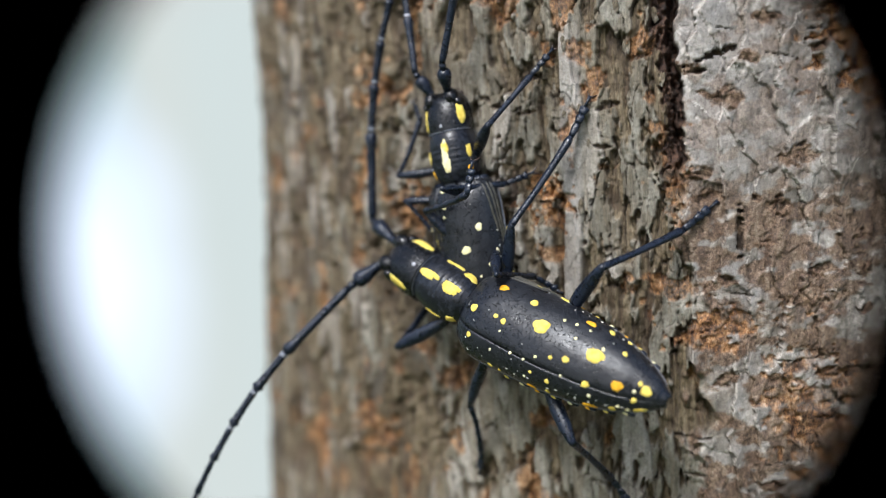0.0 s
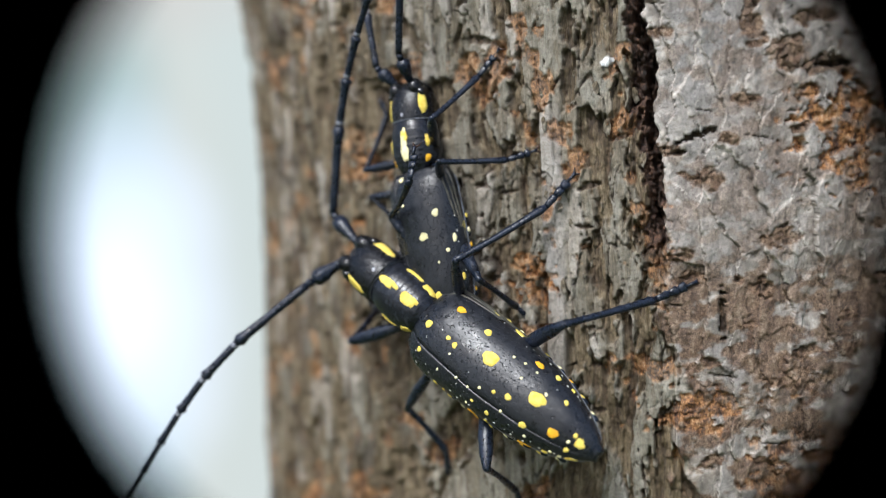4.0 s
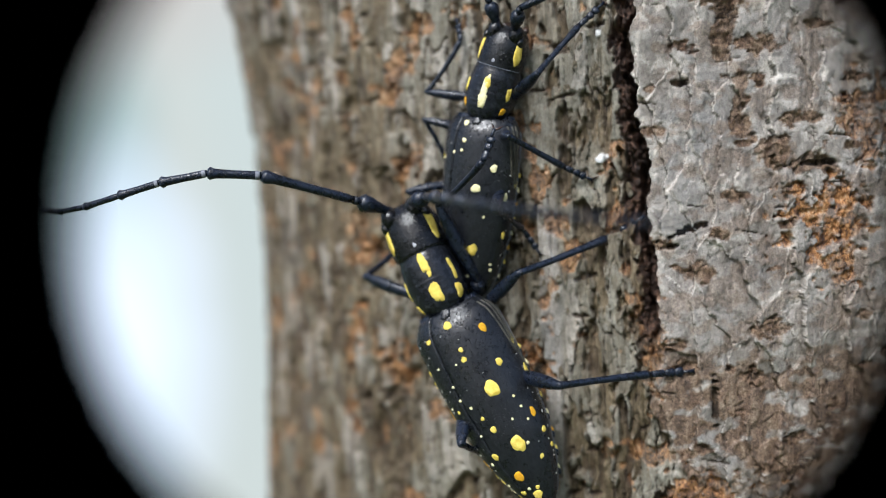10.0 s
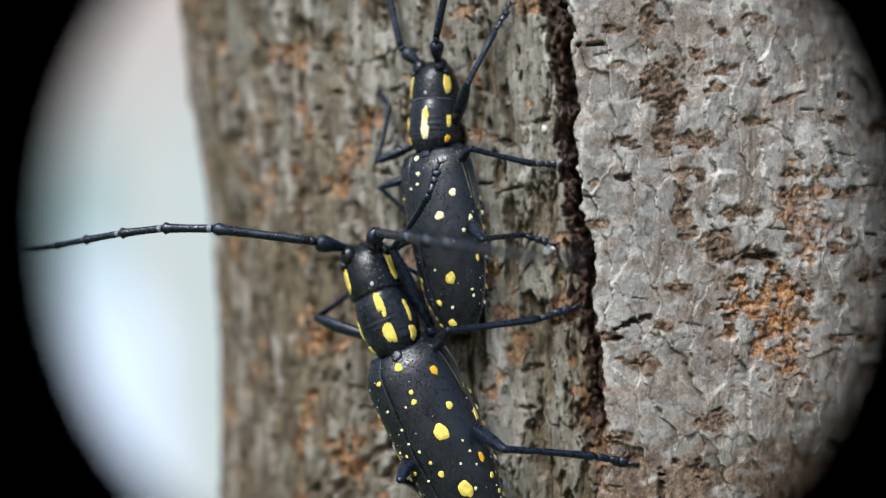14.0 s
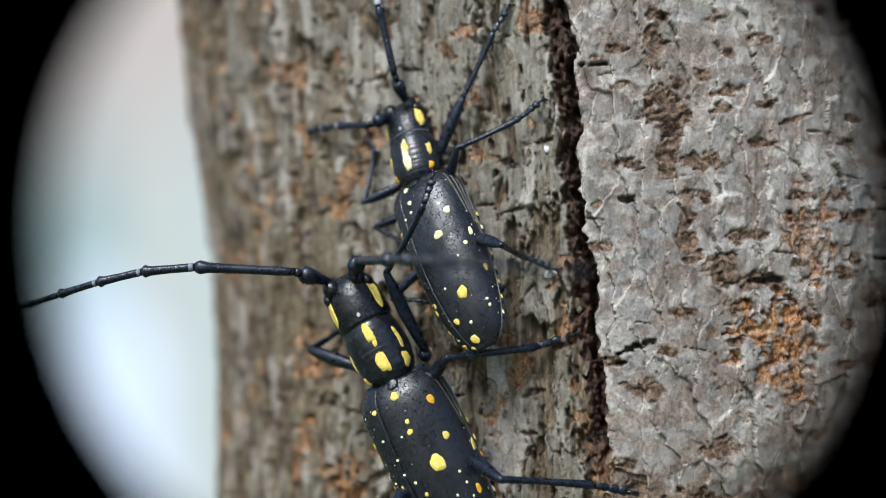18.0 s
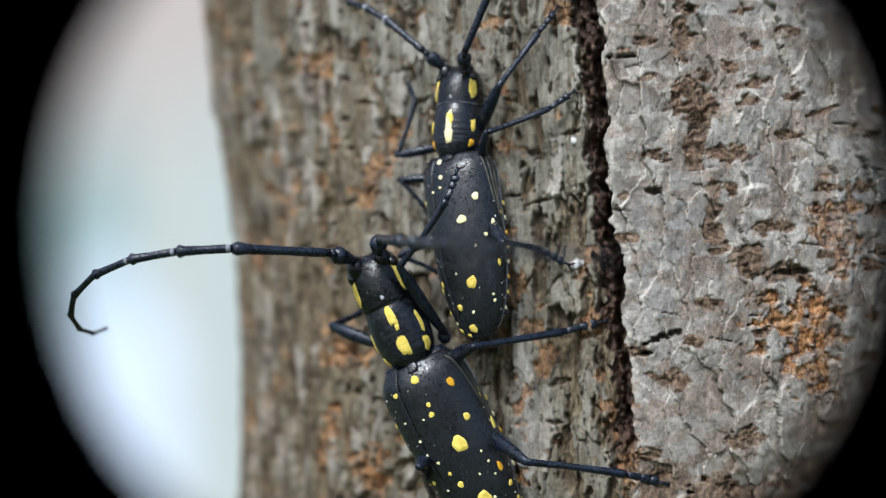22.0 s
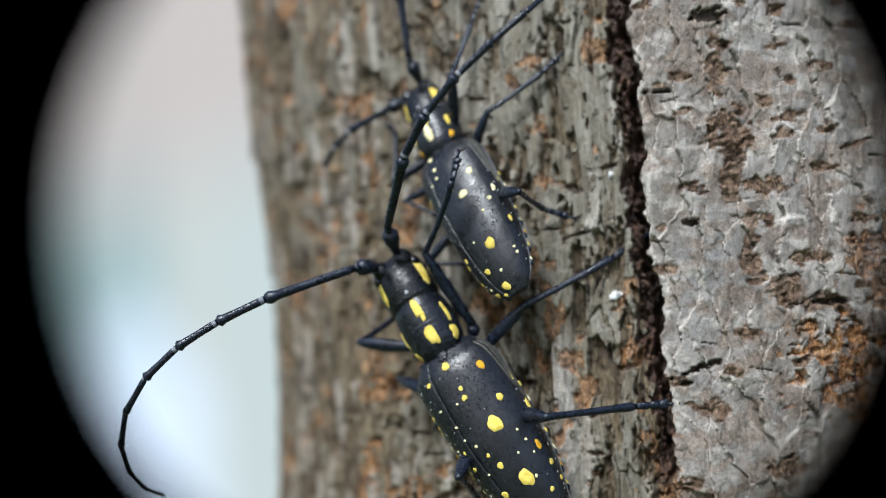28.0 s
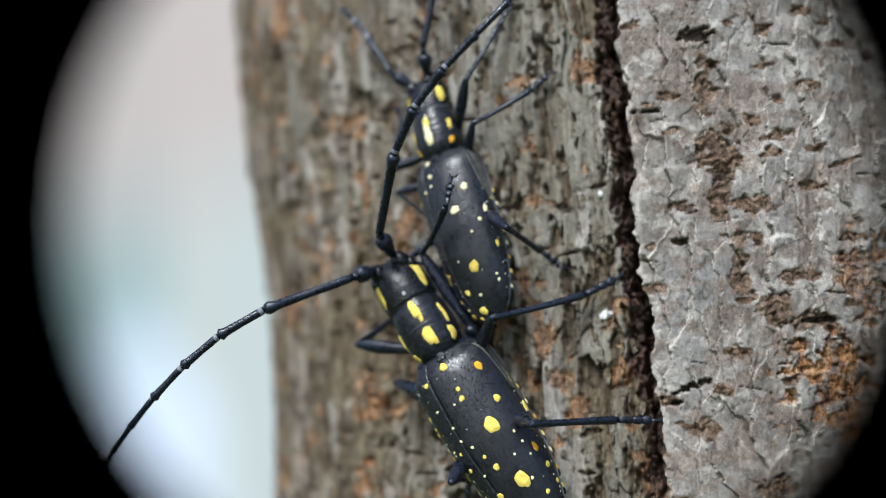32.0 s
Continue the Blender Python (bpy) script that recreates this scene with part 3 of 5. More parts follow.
# ---------------------------------------------------------------- the lens hood in front of the camera
def lens_hood():
    """A black tube with a rounded rim, along -z from its own origin, which the camera sits in."""
    n = 72

    def turned(profile):
        return loft([[(r * math.cos(2 * math.pi * i / n) * MM, r * 0.985 * math.sin(2 * math.pi * i / n) * MM, z * MM) for i in range(n)] for r, z in profile], False)

    def closed(profile):
        v, f = turned(profile + profile[:1])
        return v, f

    hood = tagged(new("lens_hood"), "round matt black hood of a close-up lens", "lens hood")
    part("barrel", mesh_of("barrel", *closed([(17.5, 7), (17.5, -21), (15.5, -25.5), (11.3, -28.3), (13.0, -29.0), (17.0, -26.5), (19.2, -21.5), (19.2, 7)]), TUBE), hood)
    part("rim", mesh_of("rim", *closed([(11.0, -28.3), (11.03, -29.2), (11.4, -29.9), (11.95, -30.2), (12.6, -29.9), (13.0, -29.2), (12.6, -28.5)]), TUBE), hood)
    part("back_cap", mesh_of("back_cap", *(lambda v, f: (v, f + [tuple(range(n)), tuple(range(n, 2 * n))[::-1]]))(*turned([(19.2, 7.0), (19.2, 9.0)])), TUBE), hood)
    return hood


HOOD = lens_hood()


# ---------------------------------------------------------------- the beetles
def tube_surface(stations):
    """A body part round the y axis: stations of (y, half width, height above, depth below), in mm; points by y and degrees from the top."""
    ys, ws, hs, ds = (np.array(c, float) for c in zip(*sorted(stations)))

    def at(y, deg, lift=0.0):
        w, h, d = (np.mean([np.interp(y + k, ys, c) for k in (-0.25, 0, 0.25)]) for c in (ws, hs, ds))
        t = radians(deg)
        return Vector(((w + lift) * math.sin(t), y, ((h if math.cos(t) > 0 else d) + lift) * math.cos(t)))
    return at


def wing_surface(length, width, height, blunt):
    s_, w_, h_ = ((0, .035, .1, .25, .45, .65, .8, .9, .96, 1.0), (.66, .90, 1., 1, .96, .84, .63, .42, .25, .07), (.60, .82, .95, 1., 1., .88, .68, .48, .33, .16))
    w_ = tuple(w ** blunt for w in w_)

    def at(s, deg, lift=0.0):
        w, h = (np.mean([np.interp(s + k, s_, c) for k in (-0.03, -0.015, 0, 0.015, 0.03)]) for c in (w_, h_))
        t = radians(deg)
        return Vector(((w * width + lift) * math.sin(t), -s * length, (h * height + lift) * math.cos(t)))
    return at


def sheet(outer, inner):
    """A shell with thickness between two grids of the same size."""
    n, k = len(outer[0]), len(outer)
    verts = [p for r in outer for p in r] + [p for r in inner for p in r]
    m = n * k
    faces = []
    for j in range(k - 1):
        for i in range(n - 1):
            a, b, c, d = j * n + i, j * n + i + 1, (j + 1) * n + i + 1, (j + 1) * n + i
            faces += [(a, b, c, d), (m + d, m + c, m + b, m + a)]
    rim = [i for i in range(n)] + [j * n + n - 1 for j in range(1, k)] + [(k - 1) * n + i for i in range(n - 2, -1, -1)] + [j * n for j in range(k - 2, 0, -1)]
    for a, b in zip(rim, rim[1:] + rim[:1]):
        faces.append((b, a, m + a, m + b))
    return verts, faces


def patch(surface, y, deg, half_y, half_across, unit, seed, lift=0.05, block=0.0, grit=0.02):
    """A patch of down lying on a surface, with an uneven edge; unit: mm for one step of the surface's first number."""
    rnd = random.Random(seed)
    n = 26 if grit < 0.05 else 54
    phase = [rnd.uniform(0, 6.28) for _ in range(4)]
    e = surface(y, deg + 1) - surface(y, deg - 1)
    per_deg = max(e.length / 2, 1e-4)
    verts, faces = [tuple(surface(y, deg, lift) * MM)], []
    for ring, (f, l) in enumerate(((0.5, lift), (0.9, lift * 0.9), (1.0, -0.05))):
        for i in range(n):
            t = 2 * math.pi * i / n
            q = f * (1 + 0.08 * math.sin(2 * t + phase[0]) + 0.07 * math.sin(3 * t + phase[1]) + 0.05 * math.sin(5 * t + phase[2]) + 0.025 * math.sin(9 * t + phase[3]) + grit * (rnd.random() - 0.5) * 2 * (ring > 0))
            q *= 1 + block * ((abs(math.cos(t)) ** 4 + abs(math.sin(t)) ** 4) ** -0.25 - 1)
            verts.append(tuple(surface(y + q * half_y * math.cos(t) / unit, deg + q * half_across * math.sin(t) / per_deg, l) * MM))
    faces += [(0, 1 + i, 1 + (i + 1) % n) for i in range(n)]
    for r in range(2):
        faces += [(1 + r * n + i, 1 + (r + 1) * n + i, 1 + (r + 1) * n + (i + 1) % n, 1 + r * n + (i + 1) % n) for i in range(n)]
    return verts, faces


def seam_angle(s):
    return -33.0 - 6.0 * float(soft(s, 0.0, 0.5))


def body_frame(phi, z, turn, roll, tilt, height):
    """The pose of a beetle that sits on the trunk: degrees round the trunk, mm up it, degrees of its heading to the left."""
    p = radians(phi)
    out, east = Vector((math.sin(p), -math.cos(p), 0)), Vector((math.cos(p), math.sin(p), 0))
    h = radians(turn)
    ahead = math.cos(h) * Vector((0, 0, 1)) - math.sin(h) * east
    side = ahead.cross(out)
    m = Matrix((side, ahead, out)).transposed().to_4x4()
    m.translation = Vector((TRUNK_X, TRUNK_R, z * MM)) + (TRUNK_R + height * MM) * out
    return m @ Matrix.Rotation(radians(tilt), 4, 'X') @ Matrix.Rotation(radians(roll), 4, 'Y')


def beetle(label, spec):
    top = tagged(new("longhorn_beetle"), label, "beetle", "beetles on the trunk")
    L, W, H, pl, hl, k = spec["wing"][0], spec["wing"][1], spec["wing"][2], spec["neck"], spec["head"], spec["size"]
    wing = wing_surface(L, W, H, spec["blunt"])
    made = {"top": top, "still": []}
    # wing cases
    ss = [j / 70 for j in range(71)]
    cases = []
    for name, sgn in (("right_wing_case", 1), ("left_wing_case", -1)):
        outer, inner = [], []
        for s in ss:
            a0, a1 = seam_angle(s) + 0.6 * sgn, 101.0 * sgn
            degs = [a0 + (a1 - a0) * i / 32 for i in range(33)]
            dip = [(-0.04 if i == 0 else 0.0) + 0.025 * noise.noise((d / 9.0, s * 9, spec["seed"])) + 0.015 * noise.noise((d / 4.0, s * 26, spec["seed"])) for i, d in enumerate(degs)]
            outer.append([tuple(wing(s, d, q) * MM) for d, q in zip(degs, dip)])
            inner.append([tuple(wing(s, d, -0.22) * MM) for d in degs])
        v, f = sheet(outer, inner)
        cases.append(part("wing_case", mesh_of(name, v, f, SHELL), top, "pitted black wing case with yellow spots"))
    for n, (s, d, r, longer, shade) in enumerate(spec["spots"]):
        host = cases[0] if d > seam_angle(s) else cases[1]
        d = max(-88, min(92, d))
        mat = {"y": YELLOW, "o": ORANGE, "p": PALE}[shade]
        part("spot", mesh_of("spot", *patch(wing, s, d, 0.92 * r * longer, 0.92 * r, L, n + spec["seed"]), mat), host)
    for deg, host in ((97, cases[0]), (-97, cases[1])):
        edge = [[tuple(wing(s, deg + da, lift) * MM) for da, lift in ((-1.6, 0.0), (-0.8, 0.07), (0.8, 0.07), (1.6, 0.0))] for s in [0.06 + 0.9 * j / 40 for j in range(41)]]
        faces = [(j * 4 + i, j * 4 + i + 1, (j + 1) * 4 + i + 1, (j + 1) * 4 + i) for j in range(40) for i in range(3)]
        part("hem", mesh_of("hem", [p for r_ in edge for p in r_], faces, ASH), host, "pale downy hem of the wing case")
    # folds beside the shoulder
    for j, (d0, d1, s1) in enumerate(((52, 70, .30), (63, 80, .36), (74, 88, .42))):
        strip = [[tuple(wing(s, d0 + (d1 - d0) * s / s1 + da, lift) * MM) for da, lift in ((-2.2, 0.0), (-0.9, 0.09), (0.9, 0.09), (2.2, 0.0))] for s in [0.03 + (s1 - 0.03) * i / 24 for i in range(25)]]
        part("fold", mesh_of("fold", [p for r_ in strip for p in r_], [(i * 4 + c_, i * 4 + c_ + 1, i * 4 + c_ + 5, i * 4 + c_ + 4) for i in range(24) for c_ in range(3)], FOLD), cases[0], "thin grey fold beside the shoulder")
    # a dust of tiny pale specks, and a row of them along the edge
    rnd = random.Random(31 + spec["seed"])
    for sgn, host in ((1, cases[0]), (-1, cases[1])):
        dots = []
        for _ in range(10 if sgn > 0 else 22):
            s, d = rnd.uniform(.08, .93), (rnd.uniform(-25, 88) if sgn > 0 else rnd.uniform(-90, -42))
            dots.append(patch(wing, s, d, k * rnd.uniform(.03, .075), k * rnd.uniform(.03, .065), L, rnd.randint(0, 999), 0.03))
        for j in range(9):
            dots.append(patch(wing, .30 + .07 * j + rnd.uniform(-.02, .02), sgn * rnd.uniform(62, 74), k * rnd.uniform(.07, .14), k * rnd.uniform(.05, .09), L, j, 0.03))
        tagged(part("specks", mesh_of("specks", *join(*dots), SPECK), host, "tiny pale specks"), kind="stuff")
    # the edges of the belly's rings, showing under the wing cases
    for j in range(8):
        s = .30 + .08 * j
        for sgn in (1, -1):
            p = wing(s, 99 * sgn)
            ring = part("belly_ring", mesh_of("belly_ring", *ellipsoid(p.x * 0.985, p.y, p.z - .30 * k, .26 * k, .66 * k, .34 * k, 10, 7), LEG), top)
            part("belly_spot", mesh_of("belly_spot", *ellipsoid(p.x * 0.985 + sgn * .17 * k, p.y + .12 * k, p.z - .20 * k, .13 * k, .30 * k, .17 * k, 8, 6), (YELLOW, PALE, ORANGE)[j % 3]), ring, "yellow spot on the belly's edge")
    # the underside
    rings = []
    for s in np.linspace(-0.02, 0.97, 24):
        w, bottom = wing(max(s, 0), 90).x * 0.93, (1.9 - 1.2 * s ** 2) * k * H / 2.8
        rings.append([(w * math.sin(t) * MM, -s * L * MM, ((0.35 * H if math.cos(t) > 0 else bottom) * math.cos(t) - 0.1) * MM)
                      for t in np.linspace(0, 2 * math.pi, 24, endpoint=False)])
    part("abdomen", mesh_of("abdomen", *loft(rings), LEG), top, "dull black underside")
    part("scutellum", mesh_of("scutellum", *patch(wing, 0.012, -3, 0.55 * k, 0.5 * k, L, 5, 0.12), SHELL), top)
    # pronotum, with a collar at either end
    r = spec["girth"] * pl
    neck = tube_surface([(0.0, .70 * r, .74 * r, .8 * r), (.06 * pl, .80 * r, .84 * r, .9 * r), (.12 * pl, .87 * r, .90 * r, .9 * r), (.16 * pl, .95 * r, .95 * r, .95 * r),
                         (.45 * pl, 1.07 * r, r, r), (.72 * pl, 1.03 * r, r, r), (.88 * pl, .97 * r, .97 * r, .95 * r), (.93 * pl, .92 * r, .92 * r, .9 * r), (1.02 * pl, .9 * r, .88 * r, .88 * r)])
    degs = [i * 12 for i in range(30)]
    ys = [pl * (0.0 + 1.02 * j / 40) for j in range(41)]
    grid = [[tuple((neck(y, d) + Vector((0, 0, 0))) * (1 + 0.003 * math.sin(y * 14.0 + 0.7 * math.sin(radians(d) * 3)) * (0.1 < y / pl < 0.95)) * MM)
             for d in degs] for y in ys]
    made["neck"] = part("pronotum", mesh_of("pronotum", *loft(grid[::-1]), WRINKLED), top, "finely wrinkled black pronotum with yellow stripes")
    for n, (y, d, hy, ha, shade) in enumerate(spec["stripes"]):
        mat = {"y": YELLOW, "o": ORANGE, "p": PALE}[shade]
        part("stripe", mesh_of("stripe", *patch(neck, y * pl, d, hy * k, ha * k, 1.0, 40 + n + spec["seed"], 0.05, 0.9, 0.11), mat), made["neck"])
    collar = [[tuple(neck(0.985 * pl + dy, d, l) * MM) for dy, l in ((-.05 * k, .0), (-.03 * k, .10 * k), (.03 * k, .10 * k), (.05 * k, .0))] for d in range(-78, 79, 6)]
    part("fringe", mesh_of("fringe", [p for c_ in collar for p in c_], [(j * 4 + i, j * 4 + i + 1, j * 4 + i + 5, j * 4 + i + 4) for j in range(len(collar) - 1) for i in range(3)], ASH), made["neck"], "thin pale fringe at the front edge")
    # head
    q = 0.45 * pl
    hd = [(pl * 0.98, .98 * q, .95 * q, q), (pl + .25 * hl, 1.0 * q, .97 * q, 1.05 * q), (pl + .55 * hl, .96 * q, .90 * q, 1.15 * q), (pl + .8 * hl, .86 * q, .74 * q, 1.15 * q),
          (pl + .93 * hl, .74 * q, .55 * q, 1.05 * q), (pl + hl, .5 * q, .3 * q, .8 * q)]
    face = tube_surface(hd)
    ys = [pl * 0.98 + (hl + 0.02 * pl) * j / 24 for j in range(25)]
    skull = loft([[tuple(face(y, d) * MM) for d in degs] for y in ys][::-1])
    knobs = [ellipsoid(sx * 0.46 * q, pl + .82 * hl, .40 * q, .34 * q, .42 * q, .40 * q) for sx in (-1, 1)]
    made["head"] = part("head", mesh_of("head", *join(skull, *knobs), HEADSHELL), top, "smooth black head with yellow cheeks")
    for sx in (-1, 1):
        part("eye", mesh_of("eye", *ellipsoid(sx * .74 * q, pl + .68 * hl, .22 * q, .20 * q, .28 * q, .42 * q), EYE), made["head"], "glossy black eye")
        part("mandible", mesh_of("mandible", *join(*[moved(limb([(0, .5 * k), (.6 * k, .42 * k), (1.2 * k, .12 * k)], 0.6, 8),
             Matrix.Translation(Vector((sx * .45 * q, pl + .93 * hl, -.5 * q)) * MM) @ Matrix.Rotation(radians(20 * sx), 4, 'Z') @ Matrix.Rotation(radians(-50), 4, 'X'))]), HORN), made["head"])
        part("cheek_stripe", mesh_of("cheek_stripe", *patch(face, pl + .42 * hl, sx * 56, .34 * hl, (.15 if sx < 0 else .20) * q, 1.0, 70 + sx + spec["seed"], 0.05), YELLOW), made["head"], "yellow cheek stripe")
    part("crown_dot", mesh_of("crown_dot", *patch(face, pl + .12 * hl, 0, .22 * k, .16 * k, 1.0, 77, 0.04), WHITE), made["head"])
    # antennae, segment by segment
    made["antennae"] = {}
    for side in ("left", "right"):
        segs = []
        for i, l in enumerate(spec["segments"][side]):
            if i == 0:
                shape = [(0, .28), (.25, .40), (.18 * l, .36), (.45 * l, .52), (.72 * l, .77), (.90 * l, .77), (l, .46)]
            elif i == 1:
                shape = [(0, .30), (.5 * l, .40), (l, .34)]
            else:
                t0 = 0.47 - 0.037 * (i - 2)
                shape = [(0, t0 * .72), (.1 * l, t0 * .85), (.5 * l, t0 * .82), (.86 * l, t0 * .95), (.95 * l, t0 * (1.28 if i < 6 else 1.12)), (l, t0 * .9)]
            seg = part("antenna_segment", mesh_of("antenna_segment", *limb([(y, rr * k) for y, rr in shape], 1.0, 10), LEG), top)
            if 3 <= i < 6:
                a = 0.425 - 0.035 * (i - 2)
                band = limb([(0.02 * l, a * k * .8), (.05 * l, a * k * .93), (.11 * l, a * k * .96), (.15 * l, a * k * .8)], 1.0, 10)
                pale = i in spec["bands"][side]
                part("band", mesh_of("band", *band, WHITE if pale else ASH), seg, "whitish ring at the segment's base" if pale else "")
            segs.append(seg)
        made["antennae"][side] = segs
    # legs
    made["legs"] = {}
    for name, (hip, (a, b, c), lift, pole, feet) in spec["legs"].items():
        fat = 1.0 if "fore" in name else (0.92 if "mid" in name else 0.98)
        femur = limb([(0, .30), (.35, .45), (.25 * a, .56), (.55 * a, .68), (.8 * a, .60), (.93 * a, .44), (a, .36), (a + .25, .2)], 0.82, 12, 0.12)
        femur = ([(x * k * fat, y, z * k * fat) for x, y, z in femur[0]], femur[1])
        tibia = limb([(-.15, .2), (.1, .36), (.5, .32), (.4 * b, .29), (.75 * b, .33), (.95 * b, .40), (b, .28)], 0.85, 10, -0.18)
        tibia = ([(x * k, y, z * k) for x, y, z in tibia[0]], tibia[1])
        lobes, y = [], 0.0
        for wlobe, llobe in ((.34, .34), (.40, .22), (.46, .20)):
            e = llobe * c
            lobes.append(moved(limb([(0, .26), (.35 * e, wlobe * .85), (.8 * e, wlobe), (e, wlobe * .62)], 0.5, 10), Matrix.Translation((0, y * MM, 0))))
            y += e * .95
        lobes.append(moved(limb([(0, .14), (.24 * c * .5, .13), (.24 * c, .2)], 1, 8), Matrix.Translation((0, y * MM, 0.1 * MM))))
        y += .24 * c
        tarsus = join(*lobes)
        tarsus = ([(x * k, yy, z * k) for x, yy, z in tarsus[0]], tarsus[1])
        fem = part("femur", mesh_of("femur", *femur, LEG), top)
        tib = part("tibia", mesh_of("tibia", *tibia, LEG), top)
        tar = part("tarsus", mesh_of("tarsus", *tarsus, LEG), top)
        for sx in (-1, 1):
            claw = moved(limb([(0, .11), (.35, .09), (.7, .02)], 1, 6, -0.12), Matrix.Translation((sx * .1 * MM, y * MM, 0.1 * MM)) @ Matrix.Rotation(radians(-38 * sx), 4, 'Z') @ Matrix.Rotation(radians(-25), 4, 'X'))
            part("claw", mesh_of("claw", *claw, HORN), tar)
        hx, hy, hz = hip
        part("coxa", mesh_of("coxa", *ellipsoid(hx * .93, hy, hz - .1, .62 * k, .72 * k, .60 * k), LEG), made["neck"] if "fore" in name else top)
        made["legs"][name] = (fem, tib, tar)
    return made


FEMALE_LEGS = {
    'right fore': ((3.4, 0.93, -0.95), (8.27, 7.45, 2.97), 8.0, (0.30, 1.19, 0.76), (
        (0, -28.8, -12.2), (0.5, -29.3, -10.6), (1, -29.8, -9.0), (2, -31.3, -7.9), (3, -31.7, -8.0), (4, -31.3, -4.0),
        (7, -26.8, 1.2), (8, -26.5, 1.2), (9, -24.1, 4.2), (10, -24.0, 4.9), (11, -22.5, 7.3), (12, -23.5, 7.6),
        (13, -24.1, 9.3), (14, -23.8, 9.7), (15, -23.8, 9.5), (18, -24.4, 10.7), (19, -24.3, 12.3), (20, -24.7, 11.4),
        (21, -25.1, 9.9), (22, -24.6, 10.3), (23, -24.5, 11.0), (24, -25.5, 11.6), (27, -27.6, 15.3), (28, -27.8, 15.1),
        (29, -27.4, 14.8), (29.5, -26.9, 14.7), (30, -26.4, 15.2), (31, -27.2, 14.4), (32, -27.4, 14.5),)),
    'right mid': ((2.36, -1.28, -1.45), (6.87, 9.06, 4.01), 0.3, (-0.07, 0.20, 0.98), (
        (0, -20.9, -7.5), (1, -20.8, -7.4), (2, -21.0, -7.3), (3, -21.0, -7.4), (4, -20.5, -7.2), (7, -20.1, -7.3),
        (8, -17.4, -3.6), (9, -14.8, -3.4), (10, -13.9, -3.5), (11, -14.8, -3.2), (12, -14.6, -3.1),
        (13, -14.7, -3.1), (14, -14.8, -3.1), (15, -14.9, -3.3), (18, -15.1, -3.4), (19, -14.9, -3.2),
        (20, -14.7, -2.9), (21, -14.9, -3.1), (22, -14.9, -3.2), (23, -14.9, -3.3), (24, -14.9, -3.1),
        (27, -14.7, -3.1), (28, -14.1, 7.2), (29, -13.9, 6.6), (30, -14.1, 6.1), (31, -14.7, 5.2), (32, -15.4, 5.3),)),
    'right hind': ((2.16, -7.26, -1.43), (7.8, 8.61, 4.04), 0.3, (-0.43, 0.07, 0.90), (
        (0, -10.4, -16.9), (1, -10.7, -16.8), (2, -10.4, -17.0), (3, -10.8, -17.0), (4, -10.6, -16.8),
        (7, -10.3, -17.0), (8, -10.6, -17.0), (9, -10.5, -16.9), (10, -10.3, -16.9), (11, -10.5, -17.1),
        (12, -10.6, -17.0), (13, -10.4, -17.2), (14, -10.5, -17.0), (15, -10.7, -16.7), (18, -10.8, -17.0),
        (19, -11.3, -17.0), (20, -11.2, -17.2), (21, -10.6, -17.1), (22, -10.3, -17.2), (23, -10.4, -17.2),
        (24, -10.5, -17.2), (27, -14.0, -8.0), (28, -12.3, -7.7), (29, -12.2, -7.6), (30, -12.4, -7.6),
        (31, -12.5, -7.7), (32, -12.9, -7.5),)),
    'left fore': ((-1.95, 2.21, -1.3), (5.96, 6.05, 2.18), 0.5, (-0.82, 0.56, -0.06), (
        (0, -40.1, -25.7), (1, -42.2, -23.6), (2, -43.0, -21.2), (3, -44.6, -20.9), (4, -44.5, -19.2),
        (7, -42.5, -10.4), (8, -41.9, -7.5), (9, -40.4, -4.5), (10, -39.4, -3.2), (11, -37.9, -0.3),
        (12, -38.2, -0.2), (13, -38.4, 0.8), (14, -38.5, 1.1), (15, -38.5, 1.3), (18, -39.5, -0.2), (19, -38.4, 1.1),
        (20, -40.1, -1.1), (21, -39.7, -0.4), (22, -39.2, 0.6), (23, -39.6, 0.6), (24, -39.7, 0.4), (27, -41.4, 2.7),
        (28, -41.1, 2.8), (29, -41.3, 3.0), (30, -39.9, 4.4), (31, -40.5, 4.5), (32, -40.4, 4.4),)),
    'left mid': ((-2.74, -2.4, -1.71), (6.65, 5.54, 2.98), 0.3, (-0.28, 0.91, 0.32), (
        (0, -33.8, -42.2), (1, -34.1, -42.0), (2, -35.4, -34.9), (3, -35.2, -34.7), (4, -35.4, -35.0),
        (7, -30.5, -28.9), (8, -31.0, -27.9), (9, -24.1, -22.1), (11, -24.7, -20.4), (13, -24.1, -17.5),
        (15, -24.2, -17.4), (19, -24.5, -16.5), (23, -25.2, -17.1), (24, -24.5, -16.1), (27, -35.9, -9.7),
        (28, -36.6, -9.6), (30, -35.4, -7.7), (32, -35.9, -8.3),)),
    'left hind': ((-2.29, -7.63, -2.18), (6.46, 8.56, 3.53), 0.3, (-0.24, -0.24, 0.94), (
        (0, -18.8, -43.9), (1, -21.5, -42.3), (2, -22.0, -42.0), (3, -22.0, -41.9), (4, -27.3, -38.7),
        (7, -27.9, -32.6), (8, -30.0, -31.0), (9, -28.1, -30.6), (10, -26.9, -28.7), (11, -29.0, -26.6),
        (12, -27.3, -25.3), (13, -28.5, -23.8), (14, -30.7, -22.7), (15, -31.8, -21.8), (18, -31.6, -21.7),
        (20, -32.1, -21.5), (22, -32.0, -22.0), (24, -31.7, -22.4), (27, -31.3, -19.4), (28, -31.4, -19.2),
        (30, -30.8, -16.4), (31, -32.0, -15.8), (32, -32.5, -15.3),)),
}
